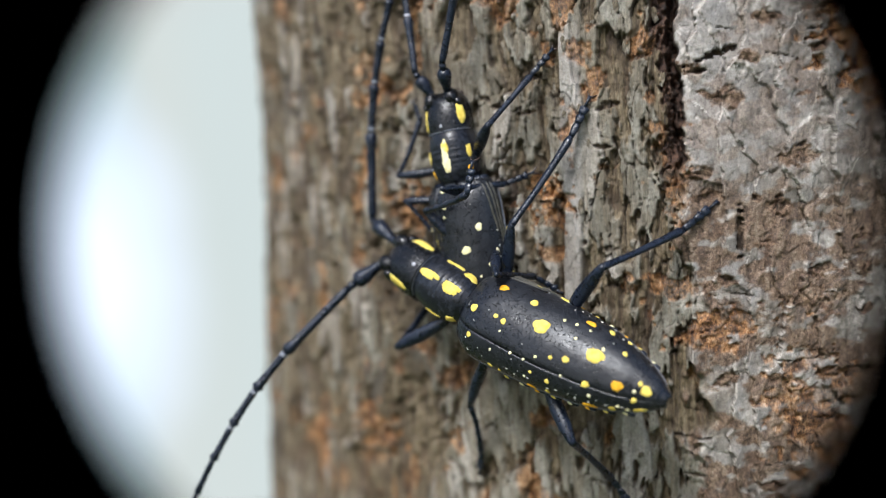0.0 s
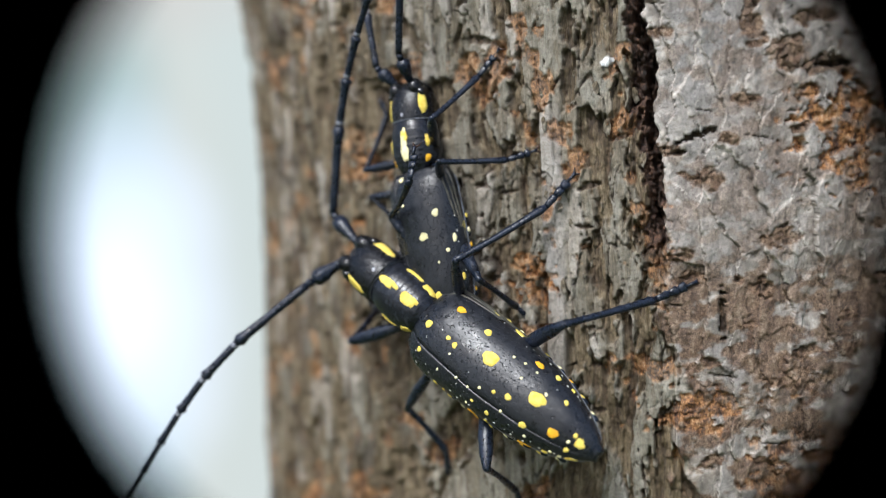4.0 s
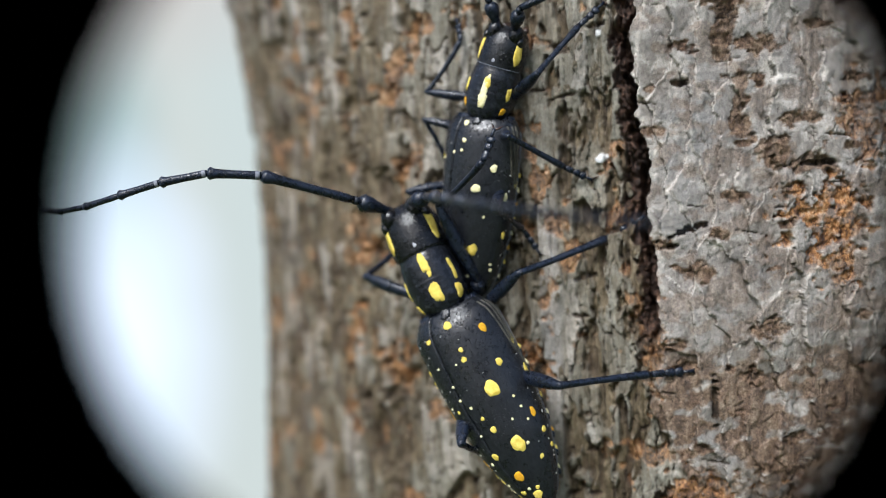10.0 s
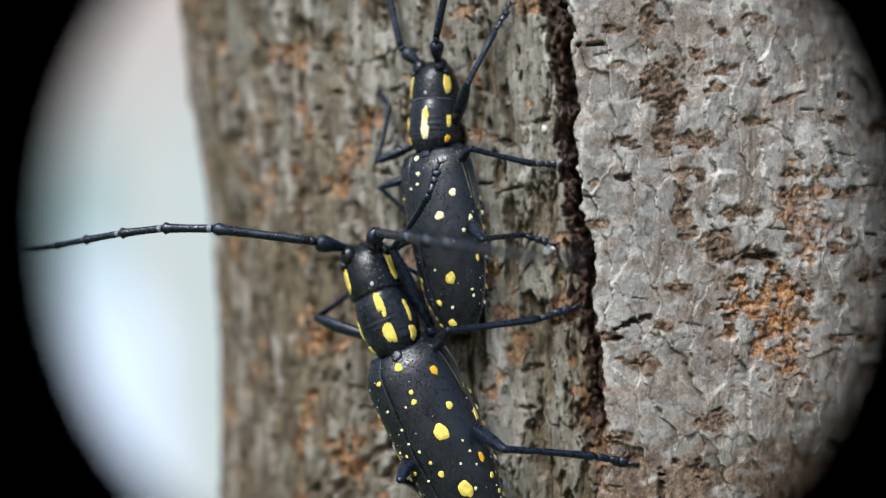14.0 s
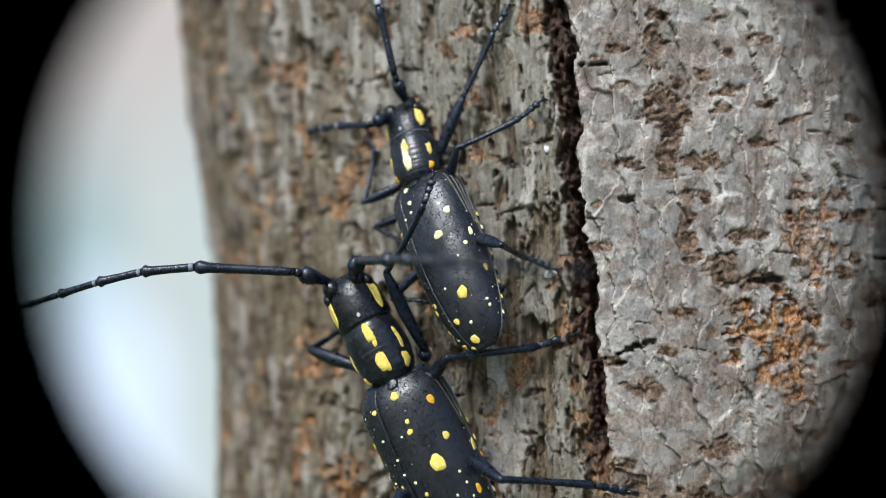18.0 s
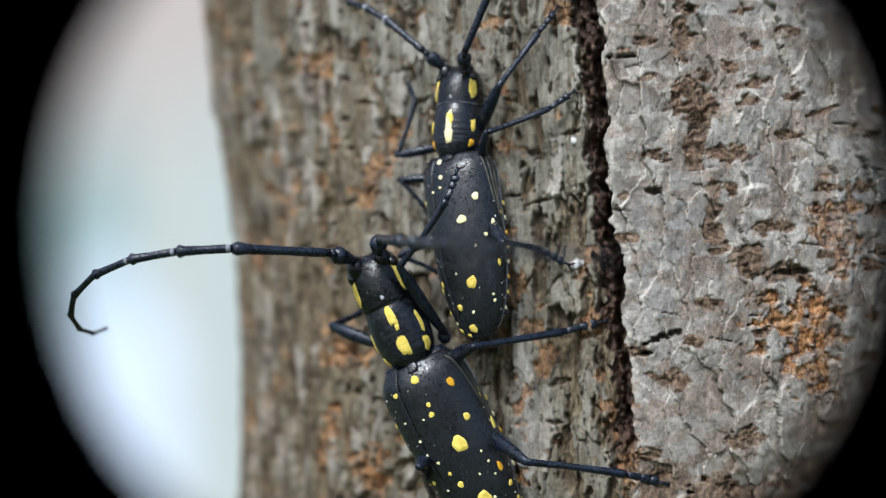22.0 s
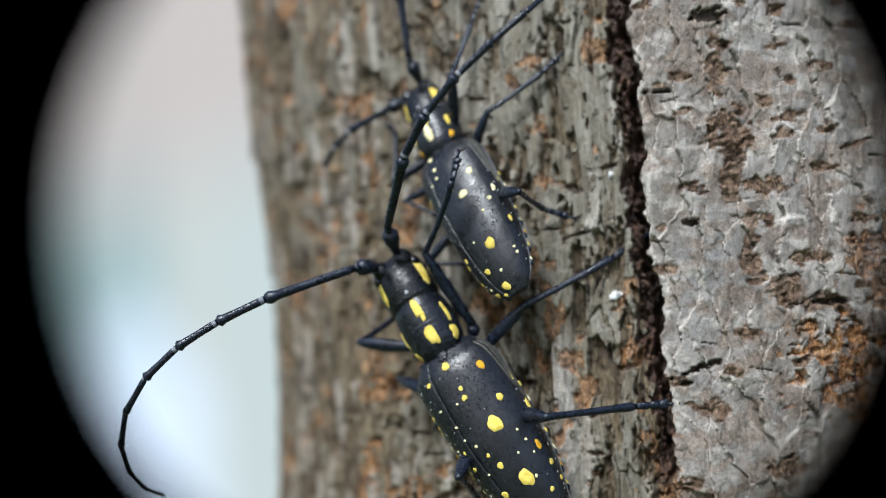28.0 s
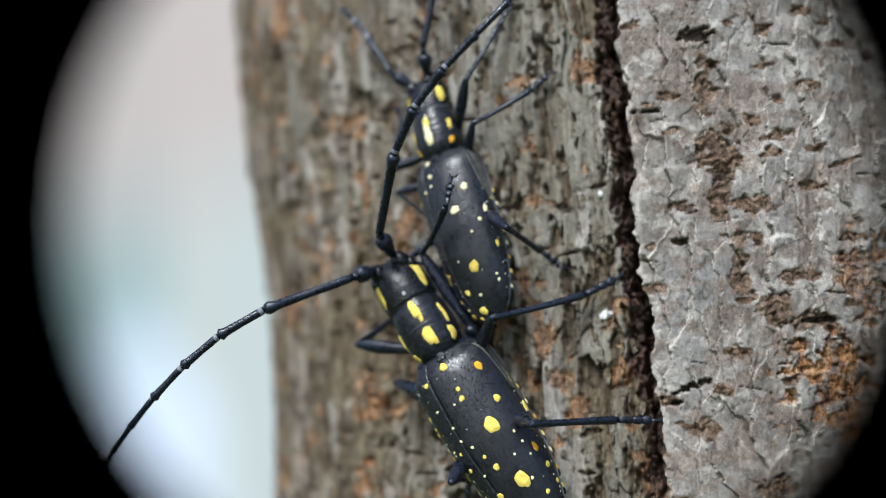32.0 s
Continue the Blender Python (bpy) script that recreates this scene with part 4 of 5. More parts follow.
MALE_LEGS = {
    'right fore': ((1.63, 2.04, -0.51), (5.97, 6.37, 3.09), 0.3, (0.44, 0.13, 0.89), (
        (0, -24.1, -3.2), (1, -23.8, -3.1), (2, -23.9, -3.1), (3, -24.0, -3.2), (4, -27.1, 3.9), (7, -21.0, 12.0),
        (8, -20.4, 13.2), (9, -16.4, 13.4), (10, -16.2, 15.1), (11, -12.6, 16.0), (12, -12.9, 15.6),
        (13, -17.2, 20.9), (14, -19.2, 24.0), (15, -19.3, 23.6), (18, -19.3, 26.0), (19, -18.9, 25.7),
        (20, -18.4, 26.3), (21, -20.2, 25.6), (22, -17.6, 24.5), (23, -17.6, 24.3), (24, -22.1, 26.2),
        (27, -29.1, 31.2), (28, -28.5, 31.0), (29, -27.9, 29.8), (30, -27.1, 33.4), (31, -25.7, 32.0),
        (32, -23.8, 31.6),)),
    'right mid': ((1.33, -1.3, -1.24), (5.36, 6.11, 2.81), 0.3, (0.00, 0.19, 0.98), (
        (0, -26.4, -13.8), (1, -28.2, -12.5), (2, -23.5, -7.6), (3, -24.9, -5.2), (4, -24.0, -5.1), (7, -19.9, -6.6),
        (8, -18.9, 0.4), (9, -18.8, 0.5), (10, -18.2, -0.0), (11, -17.9, 0.2), (12, -13.5, 9.6), (13, -15.9, 9.4),
        (14, -15.3, 9.3), (15, -15.6, 12.8), (18, -16.8, 17.0), (19, -16.6, 16.9), (20, -16.3, 17.1),
        (21, -16.5, 17.1), (22, -16.5, 16.9), (23, -16.5, 16.9), (24, -16.8, 16.4), (27, -20.8, 24.0),
        (28, -20.7, 24.3), (29, -20.5, 24.4), (30, -20.9, 24.5), (31, -20.5, 24.5), (32, -20.5, 24.3),)),
    'right hind': ((2.03, -6.03, -0.76), (6.5, 5.86, 3.04), 0.3, (0.40, -0.48, 0.78), (
        (0, -24.1, -24.7), (2, -24.7, -21.5), (3, -24.7, -21.3), (4, -24.8, -21.1), (7, -24.1, -10.8),
        (9, -21.9, -11.6), (10, -23.3, -6.4), (11, -23.2, -4.5), (13, -21.1, -3.7), (14, -16.5, 2.2),
        (15, -17.0, -0.4), (18, -16.5, 2.0), (19, -17.4, 1.9), (20, -17.6, 1.0), (21, -18.2, 1.5), (22, -17.8, 1.7),
        (23, -18.2, 1.1), (24, -19.2, 2.1), (27, -20.1, 9.0), (28, -20.4, 8.9), (29, -20.0, 10.9), (30, -20.5, 11.1),
        (31, -20.3, 10.7), (32, -20.5, 6.0),)),
    'left fore': ((-1.2, 1.6, -1.0), (5.0, 5.4, 2.4), 0.3, (-0.9, -0.2, 0.2), (-4.2, 8.6)),
    'left mid': ((-1.5, -1.4, -1.2), (4.6, 5.4, 2.4), 0.3, (-0.7, 0.6, 0.25), (-4.4, -7.2)),
    'left hind': ((-1.7, -6.0, -1.2), (5.4, 5.8, 2.6), 0.3, (-0.6, 0.5, 0.4), (-2.8, -13.2)),
}
RIGHT_SPOTS = [(.406, 9, .74, 1.08, "y"), (.675, 7, .66, 1.3, "y"), (.315, 33, .37, 1, "y"), (.192, -4, .24, 1, "y"), (.237, -6, .29, 1, "y"), (.068, -6, .38, 1.2, "y"),
               (.571, -15, .32, 1, "y"), (.808, -21, .49, 1, "o"), (.918, -8, .46, 1, "y"), (.886, 2, .22, 1, "y"), (.69, 21, .17, 1, "p"), (.772, 36, .24, 1, "y")]
RIM_SPOTS = [(.566, 15, .13, 1, "p"), (.479, 30, .14, 1, "p"), (.534, 34, .14, 1, "p"), (.598, 36, .12, 1, "p"), (.40, 75, .34, 1.8, "y"), (.58, 49, .30, 1.6, "o"), (.671, 58, .25, 1.3, "y"),
             (.749, 72, .24, 1, "y"), (.247, 76, .19, 3.4, "y"), (.146, 34, .36, 1.4, "o"), (.242, -18, .12, 1, "p"), (.877, -19, .16, 1, "p"), (.507, -21, .2, 1, "y")]
LEFT_SPOTS = [(.096, -41, .27, 1, "y"), (.224, -46, .13, 1, "p"), (.324, -38, .13, 1, "p"), (.224, -78, .28, 1, "y"), (.274, -80, .16, 1, "y"), (.393, -38, .13, 1, "p"), (.443, -28, .16, 1, "p"),
              (.575, -38, .13, 1, "p"), (.521, -56, .24, 1, "y"), (.521, -80, .24, 1, "y"), (.438, -52, .16, 1, "y"), (.411, -64, .13, 1, "p"), (.438, -86, .3, 2, "o")]
TAIL_SPOTS = [(.685, -37, .34, 1, "y"), (.712, -55, .16, 1, "p"), (.712, -85, .36, 1.9, "o"), (.808, -80, .32, 1, "y"), (.868, -78, .19, 1, "p"), (.831, -67, .16, 1, "p"), (.913, -80, .31, 1.7, "y"), (.886, -42, .24, 1, "y")]
MALE_SPOTS = [(.03, -20, .28, 1, "p"), (.123, -16, .24, 1, "p"), (.178, -19, .16, 1, "p"), (.192, -34, .13, 1, "p"), (.26, 34, .36, 1.1, "p"), (.374, 9, .52, .78, "p"), (.47, 44, .21, 1, "p"), (.411, 60, .22, 2, "p"),
              (.525, 25, .13, 1, "p"), (.71, 10, .5, 1.2, "y"), (.653, -14, .12, 1, "p"), (.689, -56, .2, 1.4, "y")]
MALE_TAIL = [(.72, -68, .27, 1, "y"), (.826, -25, .3, 1, "y"), (.863, 2, .16, 1, "p"), (.945, -10, .42, 1, "y"), (.904, -60, .14, 1, "p"), (.975, -40, .18, 1, "y"), (.84, -74, .2, 1, "y"),
             (.945, -74, .34, .8, "y"), (.785, 49, .14, 1, "p"), (.817, 52, .16, 1, "p"), (.228, -62, .12, 1, "p"), (.224, -80, .2, 1.7, "y"), (.62, 66, .2, 1.8, "y"), (.35, 88, .2, 3, "y")]
FEMALE = dict(girth=0.435, blunt=0.9, wing=(19.22, 4.02, 2.8), neck=5.7, head=4.5, size=1.0, seed=1, spots=RIGHT_SPOTS + RIM_SPOTS + LEFT_SPOTS + TAIL_SPOTS, legs=FEMALE_LEGS,
              segments={s: (3.7, .7, 8.2, 4.4, 4.0, 3.9, 3.8, 3.6, 3.4, 3.2, 3.4) for s in ("left", "right")}, bands={"left": (), "right": ()}, bases=(.8, 10.0, .9), height=5.20,
              stripes=[(.79, 0, .86, .40, "y"), (.30, 0, .92, .50, "y"), (.60, 3, .28, .2, "y"), (.20, 52, .62, .42, "y"), (.55, 52, .95, .22, "y"), (.16, -70, .45, .34, "y"), (.5, -76, .8, .15, "y")])
MALE = dict(girth=0.47, blunt=0.55, wing=(16.29, 3.45, 2.4), neck=4.7, head=3.5, size=.82, seed=200, spots=MALE_SPOTS + MALE_TAIL, legs=MALE_LEGS,
            segments={"left": (2.6, .5, 5.2, 2.8, 2.9), "right": (3.0, .6, 6.2, 5.4, 4.2, 4.0, 3.8, 3.6, 3.4, 3.2, 3.6)}, bands={"left": (3, 4), "right": (3,)}, bases=(.65, 7.6, .7), height=2.00,
            stripes=[(.52, 0, 1.75, .34, "p"), (.34, 0, .85, .44, "p"), (.66, 2, .6, .40, "y"), (.22, 56, .4, .32, "o"), (.55, 56, .7, .28, "y"), (.22, -60, .4, .32, "o"), (.55, -60, .7, .28, "y")])

female = beetle("large black beetle with yellow spots climbing the bark behind another", FEMALE)
male = beetle("smaller black beetle with pale yellow spots climbing ahead on the bark", MALE)


# ---------------------------------------------------------------- what moves
def aimed(at, way, up):
    """A pose at a point, y along way and z as near as can be to up."""
    y = way.normalized()
    x = y.cross(up).normalized()
    m = Matrix((x, y, x.cross(y))).transposed().to_4x4()
    m.translation = at
    return m


def between(rows, t):
    ts = [r[0] for r in rows]
    return [interp(t, ts, [r[i] for r in rows]) for i in range(1, len(rows[0]))]


def on_bark(deg, z, lift):
    a = radians(deg)
    arc = a * TRUNK_R / MM
    h = relief(arc, z)
    r = TRUNK_R + (0.6 * h + lift) * MM
    return Vector((TRUNK_X + r * math.sin(a), TRUNK_R - r * math.cos(a), z * MM))


def move_beetle(made, spec, course, antennae):
    body = [(t, body_frame(p, z, turn, roll, tilt, spec["height"])) for t, p, z, turn, bend, roll, tilt in course]
    frames = dict(body)
    bends = {row[0]: Matrix.Rotation(radians(row[4]), 4, 'Z') for row in course}
    walk(made["top"], body)
    for name in ("neck", "head"):
        walk(made[name], [(t, bends[t]) for t in frames])
    # antennae
    for side, rows in antennae.items():
        sx = -1 if side == "left" else 1
        base = Vector((sx * spec["bases"][0], spec["bases"][1], spec["bases"][2])) * MM
        keys = [[] for _ in spec["segments"][side]]
        for t in frames:
            a0, e0, a1, e1, ba, be, ca, ce = between(rows, t)
            at, a, e = base.copy(), a0, e0
            for i, l in enumerate(spec["segments"][side]):
                if i == 2:
                    a, e = a1, e1
                elif i > 2:
                    curl = min(1.0, 0.35 + 0.25 * (i - 5)) if i > 4 else 0.0
                    a, e = a + ba + curl * ca, e + be + curl * ce
                way = Vector((math.sin(radians(a)) * math.cos(radians(e)), math.cos(radians(a)) * math.cos(radians(e)), math.sin(radians(e))))
                x = Vector((math.cos(radians(a)), -math.sin(radians(a)), 0))
                keys[i].append((t, bends[t] @ aimed(at, way, x.cross(way))))
                at = at + way * l * MM
        for seg, k in zip(made["antennae"][side], keys):
            walk(seg, k)
    # legs: two bones that reach from the hip to a foot on the bark
    for name, parts in made["legs"].items():
        hip, (a, b, c), lift, pole, feet = spec["legs"][name]
        keys = ([], [], [])
        for t in frames:
            m = frames[t]
            turn = bends[t] if "fore" in name else Matrix.Identity(4)
            h = turn @ (Vector(hip) * MM)
            if len(feet) == 2 and not isinstance(feet[0], tuple):
                # steps of a second and a half, the foot resting between them
                shift = 0.5 * sum(map(ord, name)) % 1.5
                u = (t + shift) / 1.5
                f0, s = math.floor(u), float(soft(u % 1.0, 0.65, 1.0))
                spots = []
                for f in (f0, f0 + 1):
                    tt = min(32.0, max(0.0, round((f * 1.5 - shift + 0.75) * 2) / 2))
                    w = frames[tt] @ (Vector((feet[0], feet[1], -spec["height"])) * MM)
                    spots.append(Vector((math.degrees(math.atan2(w.x - TRUNK_X, TRUNK_R - w.y)), w.z / MM, 0)))
                p = spots[0].lerp(spots[1], s)
                foot = on_bark(p.x, p.y, lift + 1.2 * math.sin(math.pi * s))
            else:
                deg, z = between(feet, t)
                foot = on_bark(deg, z, lift) if lift < 2 else on_bark(deg, z, 0) + (on_bark(deg, z, lift) - on_bark(deg, z, 0))
            n = Vector((foot.x - TRUNK_X, foot.y - TRUNK_R, 0)).normalized()
            inv = m.inverted()
            foot, n = inv @ foot, (inv.to_3x3() @ n).normalized()
            back = h - foot
            back = (back - n * back.dot(n)).normalized()
            ankle = foot + (back * 0.93 + n * 0.36) * c * MM
            d = ankle - h
            reach, u, la, lb = d.length, d.normalized(), a * MM, b * MM
            if reach > (la + lb) * 0.998:
                ankle = h + u * (la + lb) * 0.998
                reach = (la + lb) * 0.998
            x = (la * la - lb * lb + reach * reach) / (2 * reach)
            p = Vector(pole)
            p = (p - u * p.dot(u)).normalized()
            knee = h + u * x + p * math.sqrt(max(la * la - x * x, 0))
            keys[0].append((t, aimed(h, knee - h, p)))
            keys[1].append((t, aimed(knee, ankle - knee, p)))
            keys[2].append((t, aimed(ankle, foot - ankle, n)))
        for ob, k in zip(parts, keys):
            walk(ob, k)


def motions():
    # degrees round the trunk, mm up it, heading, bend of the neck, roll and tilt
    move_beetle(female, FEMALE, [
    (0, -30.52, -25.10, 70.31, -6.44, 29.28, -8.02),
    (0.5, -30.99, -23.48, 65.80, -3.20, 28.36, -7.38),
    (1, -31.69, -22.27, 63.78, 0.95, 28.18, -6.30),
    (1.5, -32.16, -21.46, 61.84, 1.70, 27.69, -5.15),
    (2, -32.25, -21.15, 61.84, -1.97, 27.97, -5.34),
    (2.5, -32.44, -20.78, 60.97, 5.19, 27.39, -3.59),
    (3, -32.49, -20.43, 60.11, 7.88, 27.56, -3.44),
    (3.5, -32.47, -19.61, 59.30, 5.52, 27.58, -3.31),
    (4, -32.69, -19.16, 57.37, -1.54, 28.07, -4.01),
    (4.5, -32.40, -19.07, 54.40, 1.09, 27.25, -3.10),
    (5, -32.17, -18.42, 51.16, 0.10, 26.93, -2.37),
    (5.5, -31.78, -17.83, 48.04, -0.40, 26.58, -1.50),
    (6, -31.38, -17.23, 44.86, -0.57, 26.19, -0.60),
    (6.5, -31.12, -16.54, 41.46, -0.57, 25.76, 0.23),
    (7, -31.74, -14.71, 35.82, -3.42, 25.45, 1.10),
    (7.5, -31.65, -13.88, 32.46, -1.21, 24.91, 1.37),
    (8, -31.62, -13.41, 31.57, -2.05, 24.06, 1.90),
    (8.5, -31.42, -13.33, 31.38, -5.08, 22.75, 2.55),
    (9, -30.97, -11.87, 30.29, -9.54, 20.80, 3.27),
    (9.5, -30.52, -10.40, 26.08, -5.38, 22.61, 2.81),
    (10, -30.46, -10.56, 25.40, -2.40, 23.58, 2.61),
    (10.5, -30.42, -10.58, 24.93, -3.17, 24.10, 2.68),
    (11, -30.05, -9.33, 22.31, -4.30, 24.49, 2.93),
    (11.5, -29.63, -8.83, 23.88, -5.00, 24.57, 3.38),
    (12, -29.69, -7.94, 21.98, -3.80, 24.64, 3.54),
    (12.5, -29.51, -6.34, 21.57, -4.44, 24.50, 3.62),
    (13, -29.80, -6.63, 24.22, -5.28, 24.46, 3.77),
    (13.5, -29.67, -6.60, 23.24, -5.27, 24.40, 3.55),
    (14, -29.76, -6.31, 23.15, -5.36, 24.49, 3.44),
    (14.5, -29.81, -6.54, 23.39, -5.02, 24.54, 3.30),
    (15, -29.93, -6.52, 24.52, -4.73, 24.56, 3.29),
    (15.5, -29.83, -6.26, 23.20, -3.67, 24.55, 3.24),
    (16, -29.89, -6.31, 23.28, -2.52, 24.52, 3.28),
    (16.5, -29.97, -6.38, 23.43, -1.33, 24.49, 3.33),
    (17, -30.05, -6.44, 23.51, -0.19, 24.46, 3.39),
    (17.5, -30.08, -6.44, 23.37, 0.77, 24.42, 3.46),
    (18, -29.99, -6.68, 23.37, 2.57, 24.34, 3.60),
    (18.5, -29.87, -6.23, 22.42, 1.15, 24.27, 3.84),
    (19, -29.89, -5.42, 22.43, -2.65, 24.14, 4.25),
    (19.5, -30.38, -5.93, 25.24, 0.10, 24.04, 4.99),
    (20, -30.84, -7.04, 25.74, -0.57, 23.93, 5.82),
    (20.5, -30.85, -7.49, 24.58, -0.97, 23.85, 6.78),
    (21, -30.72, -6.79, 22.56, -0.54, 23.72, 8.13),
    (21.5, -30.79, -5.67, 21.72, -4.28, 23.71, 10.24),
    (22, -30.77, -5.97, 21.68, -2.72, 23.64, 10.74),
    (22.5, -30.79, -6.26, 22.94, -2.76, 23.48, 9.97),
    (23, -30.60, -6.05, 22.50, -4.26, 22.99, 8.19),
    (23.5, -30.35, -5.25, 22.36, -0.27, 23.00, 6.84),
    (24, -30.37, -5.33, 25.03, -0.44, 22.58, 6.01),
    (24.5, -30.37, -5.70, 25.87, -0.54, 22.27, 5.64),
    (25, -30.45, -5.16, 26.57, -0.27, 22.31, 5.45),
    (25.5, -30.54, -4.37, 26.96, 0.16, 22.43, 5.36),
    (26, -30.65, -3.55, 27.25, 0.57, 22.57, 5.29),
    (26.5, -30.77, -2.91, 27.66, 0.75, 22.67, 5.15),
    (27, -30.86, -2.95, 28.92, 0.61, 22.91, 4.93),
    (27.5, -31.23, -2.06, 28.82, -0.40, 23.00, 4.56),
    (28, -31.52, -2.55, 31.42, -1.88, 23.07, 3.91),
    (28.5, -31.03, -2.53, 30.70, 0.03, 23.13, 3.52),
    (29, -31.20, -2.47, 31.39, -0.92, 23.23, 2.92),
    (29.5, -30.95, -2.10, 30.85, -0.68, 23.41, 2.37),
    (30, -30.13, -1.25, 29.57, -0.58, 23.53, 1.83),
    (30.5, -30.11, -1.27, 30.43, 0.28, 23.28, 2.66),
    (31, -30.33, -1.33, 29.96, 0.68, 23.26, 2.81),
    (31.5, -30.46, -1.36, 30.79, 0.51, 23.27, 2.65),
    (32, -30.68, -0.93, 30.64, 0.01, 23.34, 2.43),
    ], {"left": [
    (0, -76, 10.7, -80, 1.0, -2.9, -5.2, 4.1, 0.8),
    (1, -84, 25, -78, 3.8, -4.8, -6.2, 12.2, 2.8),
    (2, -84, 13.4, -81, 5.0, -3.6, -7.1, 9.4, 2.4),
    (3, -71, 18.6, -78, 10.9, -3.7, -6.6, 11.7, 1.2),
    (4, -80, 15.0, -80, 3.6, -4.1, -7.2, 11.7, 3.2),
    (7, -78, 66, -63, 19.2, -9.2, -12.1, 28, -0.7),
    (8, -52, 54, -57, 40, -9.4, -12.9, 33, -13.3),
    (9, -57, 48, -58, 38, -8.1, -13.0, 23, -7.2),
    (10, -49, 50, -51, 30, -12.6, -11.5, 25, 0.4),
    (11, -53, 45, -51, 20, -11.2, -11.2, 23, 3.0),
    (12, -53, 48, -62, 20, -2.2, -9.4, -2.6, -5.2),
    (13, -55, 43, -62, 11.9, -3.8, -7.4, 7.3, -3.0),
    (14, -63, 42, -63, 9.0, -5.8, -8.1, 12.6, -2.2),
    (15, -59, 48, -61, 8.6, -5.9, -6.9, 11.7, -2.9),
    (18, -50, 51, -60, 12.3, -6.9, -7.9, 14.3, -2.9),
    (19, -62, 56, -70, 26, -4.3, -11.2, -11.5, -7.2),
    (20, -40, 62, -62, 31, -5.6, -16.8, -5.4, -1.1),
    (21, -43, 61, -66, 32, -5.3, -16.3, -11.4, 0.7),
    (22, -44, 64, -63, 27, -6.0, -15.2, -13.2, -0.1),
    (23, -61, 68, -70, 33, -5.6, -12.5, -10.6, -5.6),
    (24, -64, 66, -76, 38, -4.5, -11.8, -8.7, -6.5),
    (27, -89, 67, -78, 19.2, -7.5, -8.4, 10.0, -0.2),
    (28, -93, 65, -83, 21, -4.4, -8.0, -11.4, -7.6),
    (29, -91, 64, -88, 28, -3.1, -11.6, -12.6, -3.7),
    (30, -97, 62, -86, 28, -5.0, -8.9, 3.0, -6.0),
    (31, -100, 59, -83, 25, -7.5, -8.9, 11.9, -4.9),
    (32, -109, 60, -83, 19.2, -7.6, -9.3, 13.9, -3.4),
    ], "right": [
    (0, 8.8, -5.3, 63, 27, 6.5, 0.1, -0.7, 0.6),
    (1, 26, -23, 63, 28, 8.3, -0.5, 0.1, 0.4),
    (2, 12.7, -9.1, 60, 23, 7.9, 0.3, 0.2, 0.3),
    (3, 37, -21, 63, 22, 9.4, 0.4, 0.5, 0.5),
    (4, 7.5, -1.5, 63, 26, 8.7, 3.3, 0.1, 0.7),
    (7, 4.7, -28, 78, 18.5, 7.0, 2.4, 0.1, 0.4),
    (8, 9.4, -39, 92, 13.7, 5.6, 1.9, 0.1, 0.3),
    (9, 84, 73, 136, 68, -2.4, -1.5, 0.6, -5.4),
    (10, 110, 59, 137, 74, -1.3, -4.3, -1.1, -2.2),
    (11, 136, 48, 140, 65, -1.6, -2.9, 1.4, 4.8),
    (12, 130, 64, 136, 64, -1.0, -1.7, 1.8, 4.1),
    (13, 124, 63, 133, 64, 0.5, -1.7, 0.1, 3.3),
    (14, 99, 70, 133, 63, -0.4, -1.0, 0.7, 3.2),
    (15, 117, 70, 134, 63, -0.2, -1.2, 0.9, 2.6),
    (18, 96, 68, 133, 63, 0.9, -1.1, -0.8, 1.7),
    (19, 49, 77, 126, 56, 1.0, 2.3, 0.4, -1.4),
    (20, 43, 56, 130, 66, 0.9, 1.4, 0.3, -0.9),
    (21, 33, 62, 131, 72, 0.9, 0.9, 0.2, -0.6),
    (22, 64, 69, 122, 71, -0.8, -0.6, 1.0, -3.4),
    (23, 48, 77, 122, 70, -0.1, -0.6, -0.2, -4.7),
    (24, 29, 62, 121, 67, -0.1, -0.6, -0.2, -3.0),
    (27, 41, 74, 88, 59, -1.2, -20, -23, -0.0),
    (28, 31, 67, 65, 52, 6.7, -15.7, -17.5, -1.4),
    (29, 20, 60, 70, 49, 7.7, -11.4, -12.9, -0.9),
    (30, 25, 62, 70, 48, 3.4, -10.0, -14.0, -9.3),
    (31, 37, 78, 65, 45, 6.4, -11.4, -19.0, -6.7),
    (32, 12.3, 73, 58, 45, 9.8, -11.3, -25, -7.4),
    ]})
